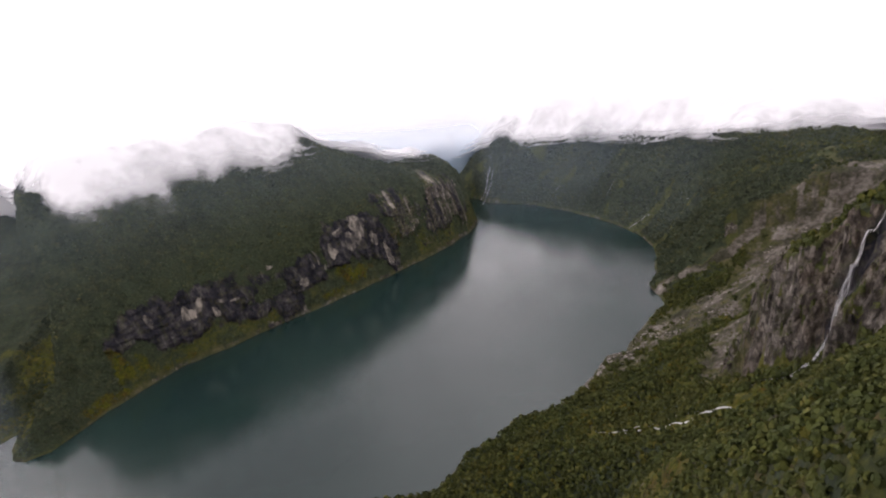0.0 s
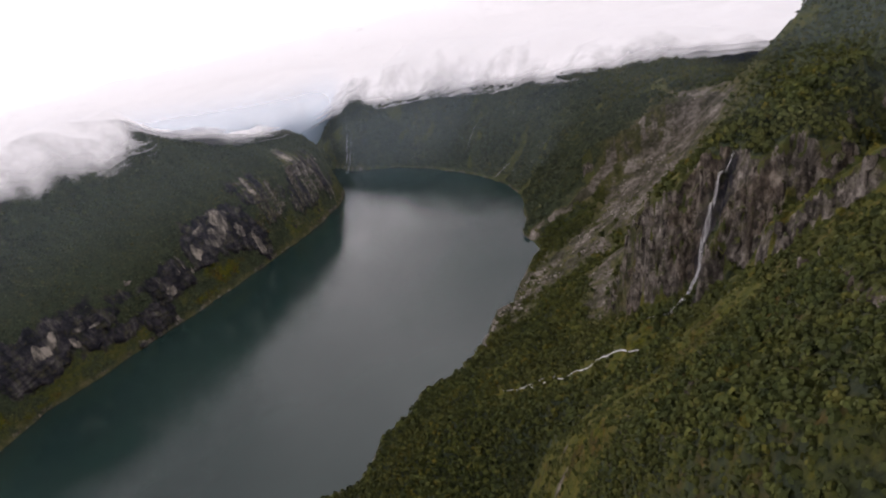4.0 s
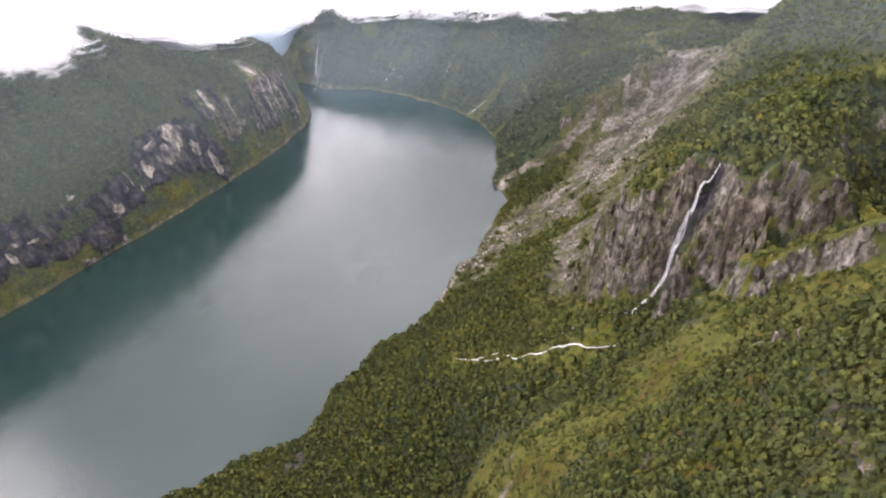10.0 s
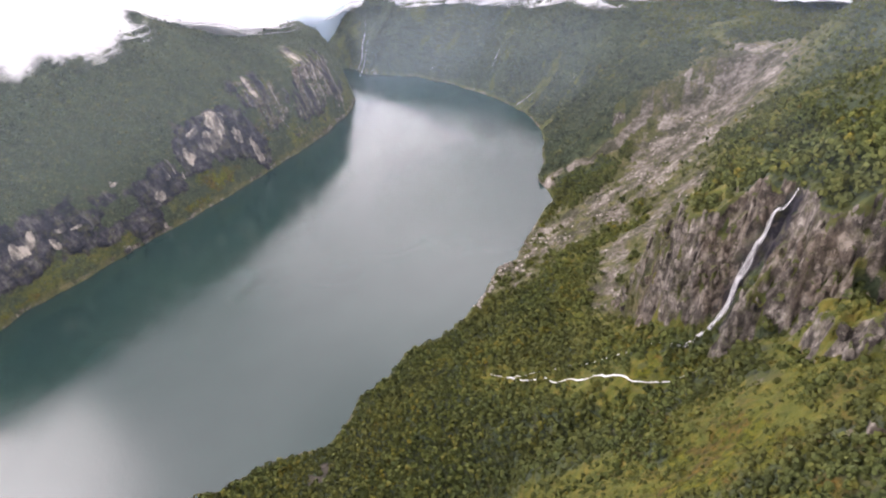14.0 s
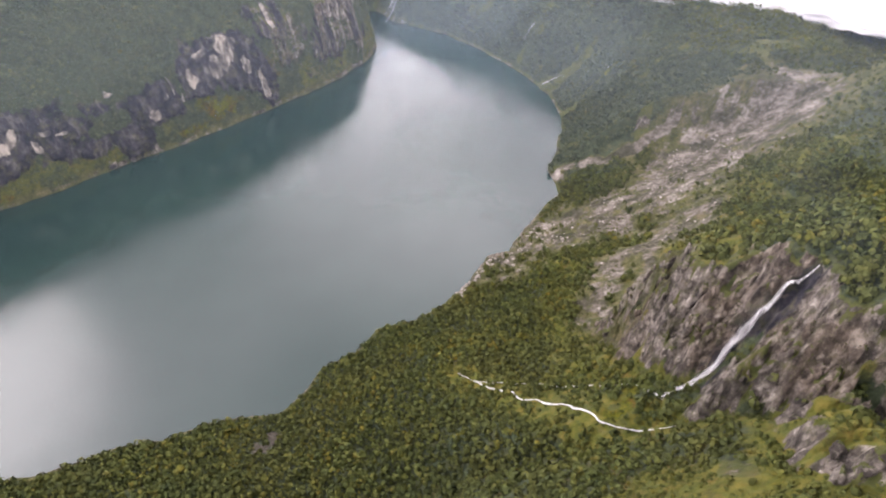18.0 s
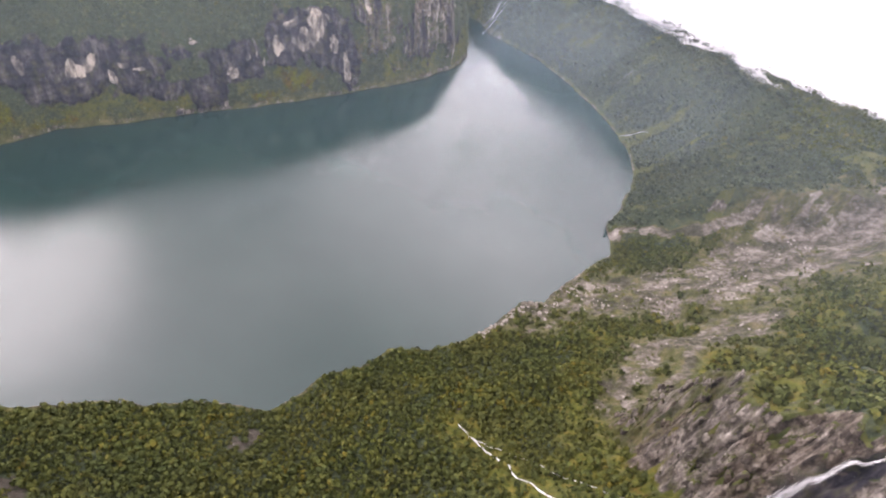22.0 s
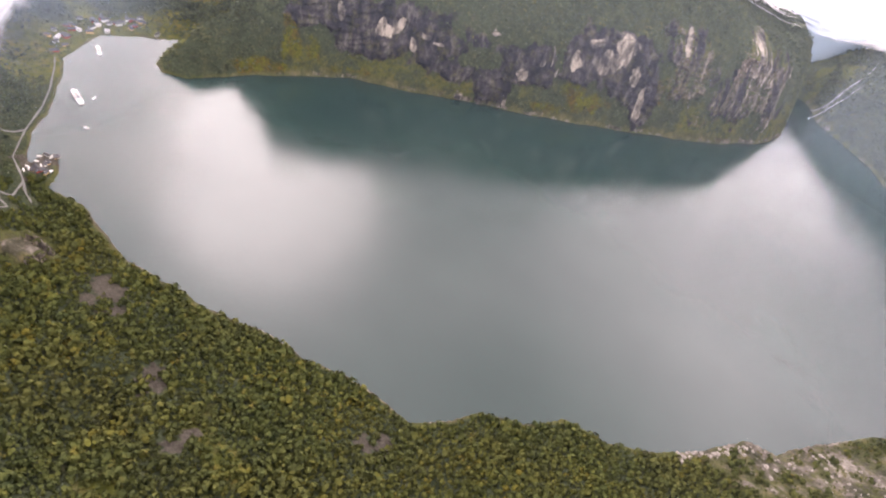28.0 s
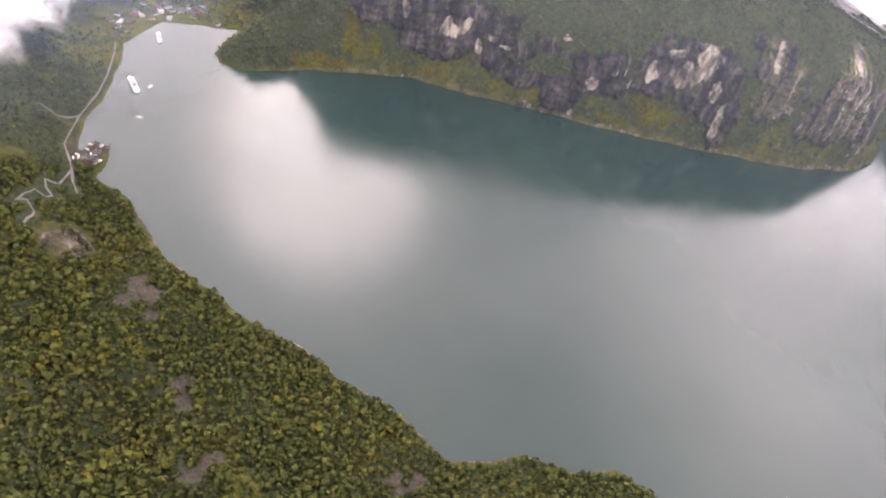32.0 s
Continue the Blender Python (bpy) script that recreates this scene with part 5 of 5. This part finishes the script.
def wood(name, where, leaves, size, mat, label, variants=10, seed=0):
    px, py, z, r = where
    clouds = np.stack([leaf_cloud(seed + k, leaves) for k in range(variants)])
    n = len(px)
    pick = r.integers(0, variants, n)
    s = size * (0.5 + 0.95 * r.uniform(0, 1, n) ** 1.6) * (0.75 + 0.5 * wave(px, py, 45, 91))
    a = r.uniform(0, 2 * math.pi, n)
    q = clouds[pick]
    c, sn = np.cos(a)[:, None, None], np.sin(a)[:, None, None]
    x = (q[..., 0] * c - q[..., 1] * sn) * s[:, None, None] + px[:, None, None]
    y = (q[..., 0] * sn + q[..., 1] * c) * s[:, None, None] + py[:, None, None]
    h = q[..., 2] * 1.15 * s[:, None, None] + (z + 0.7 * s)[:, None, None]
    tone = np.repeat(np.clip(0.5 * r.uniform(0, 1, n) + 0.5 * wave(px, py, 60, 92) + 0.12 * r.normal(size=n), 0, 1), leaves)
    return tagged(new(name, quads_mesh(name, np.stack([x, y, h], -1), mat, tone)), label, "woods", kind="stuff")


near = scatter(-840, 760, 10, 1180, 6.0, 1, (2, 1060), (13.5, 47))
box = (near[0] > -330) & (near[0] < 30) & (near[1] > 330) & (near[1] < 700)
chosen = np.flatnonzero(box)[:: max(1, int(box.sum() / 280))][:280]
rest = np.ones(len(near[0]), bool)
rest[chosen] = False
wood("near_woods", (near[0][rest], near[1][rest], near[2][rest], near[3]), 20, 4.9, BIRCH, "dense birch and alder woods with touches of yellow", 12, 100)
wood("far_woods", scatter(-1320, -100, 640, 2280, 6.6, 2, (4, 440), (49, 68)), 10, 4.0, HAZED_FOREST, "dark green birch woods on the far mountainside", 8, 300)
wood("far_woods", scatter(-160, 1000, 1180, 2560, 8.0, 3, (3, 430), (0, 13.5)), 13, 5.2, HAZED_FOREST, "dark green woods on the slopes along the fjord", 8, 400)
wood("near_woods", scatter(*SHOULDER_BOX, 3.7, 11, (2, 1060), (13.5, 47), False), 30, 2.7, BIRCH, "low birch and rowan scrub on the grassy shoulder", 12, 170)
wood("near_woods", scatter(-60, 420, -200, 10, 5.2, 7, (2, 1060), (13.5, 47)), 34, 3.6, BIRCH, "birch woods and scrub on the steep shoulder", 12, 150)
wood("far_woods", scatter(750, 1700, 300, 1700, 10.0, 6, (3, 1500), (9, 27)), 14, 5.5, BIRCH, "dark green woods high on the mountainside", 8, 450)
wood("far_woods", scatter(-1500, -840, 150, 900, 6.6, 4, (6, 330), (37, 51)), 11, 3.0, HAZED_FOREST, "dark woods above the shore road", 8, 500)


def scrub(seed, x0, x1, y0, y1, count):
    """Low bushes on meadow and heath, where no trees stand."""
    r = np.random.default_rng(seed)
    px, py = r.uniform(x0, x1, count), r.uniform(y0, y1, count)
    z, zone = land(px, py)
    open_land = np.maximum(np.maximum(zone["meadow"], 1.3 * zone["sward"]), 1.4 * zone["pale"] * (zone["pale"] < 0.6))
    thick = smooth(0.3, 0.6, 0.5 + 0.5 * fractal(px, py, 26, 4, 93, 0.6))
    ok = (~zone["wet"]) & (zone["d"] > 6) & (zone["rock"] < 0.5) & (zone["along"] > 13.5) & (zone["along"] < 40) & (r.uniform(0, 1, count) < open_land * thick)
    return px[ok], py[ok], z[ok] - 0.5, r


wood("scrub", scrub(8, -600, 700, -200, 1150, 34000), 14, 1.7, BIRCH, "low yellow-green scrub on open heath", 8, 600)
left, right, low, high = SHOULDER_BOX
wood("scrub", scrub(9, left, right, low, high, 14000), 14, 1.3, BIRCH, "low yellow-green scrub and heather on the shoulder", 8, 620)


def birch(seed):
    tree = new("birch_tree")
    r = random.Random(seed)
    bm = bmesh.new()
    lean = Vector((r.uniform(-0.1, 0.1), r.uniform(-0.1, 0.1), 0))
    ring_before = None
    for k in range(5):
        z, rad = k / 4 * 1.5, 0.085 * (1 - 0.8 * k / 4)
        ring = [bm.verts.new((math.cos(a) * rad + lean.x * z, math.sin(a) * rad + lean.y * z, z - 0.15)) for a in [i * math.pi / 3 for i in range(6)]]
        if ring_before:
            for i in range(6):
                bm.faces.new((ring_before[i], ring_before[(i + 1) % 6], ring[(i + 1) % 6], ring[i]))
        ring_before = ring
    part("trunk", bm, BARK, tree, "pale birch trunk")
    for k in range(4):
        bm = bmesh.new()
        bmesh.ops.create_cone(bm, cap_ends=True, segments=5, radius1=0.035, radius2=0.012, depth=0.7)
        bmesh.ops.translate(bm, vec=(0, 0, 0.35), verts=bm.verts)
        bmesh.ops.rotate(bm, cent=(0, 0, 0), matrix=Euler((radians(48), 0, k * 1.6 + seed)).to_matrix(), verts=bm.verts)
        bmesh.ops.translate(bm, vec=(0, 0, 0.45 + 0.12 * k), verts=bm.verts)
        part("limb", bm, BARK, tree)
    crown = new("crown", quads_mesh("crown", leaf_cloud(700 + seed, 90, 1.0, 0.27) * np.array([1, 1, 1.15]) + np.array([0, 0, 0.85]), BIRCH, 0.15 + 0.17 * seed))
    crown.parent = tree
    return tagged(tree, "round-crowned birch tree in the dense shore woods", "tree", "birch trees above the shore")


kinds = [birch(k) for k in range(5)]
for n, i in enumerate(chosen):
    x, y, z = (float(v[i]) for v in near[:3])
    s = rng.uniform(2.9, 4.6)
    m = pose(x, y, z, 0, 0, rng.uniform(0, 360)) @ Matrix.Diagonal((s, s, s, 1))
    if n < 5:
        kinds[n].matrix_world = m
    else:
        tree = copy_thing(kinds[n % 5], Matrix())
        tree.matrix_world = m
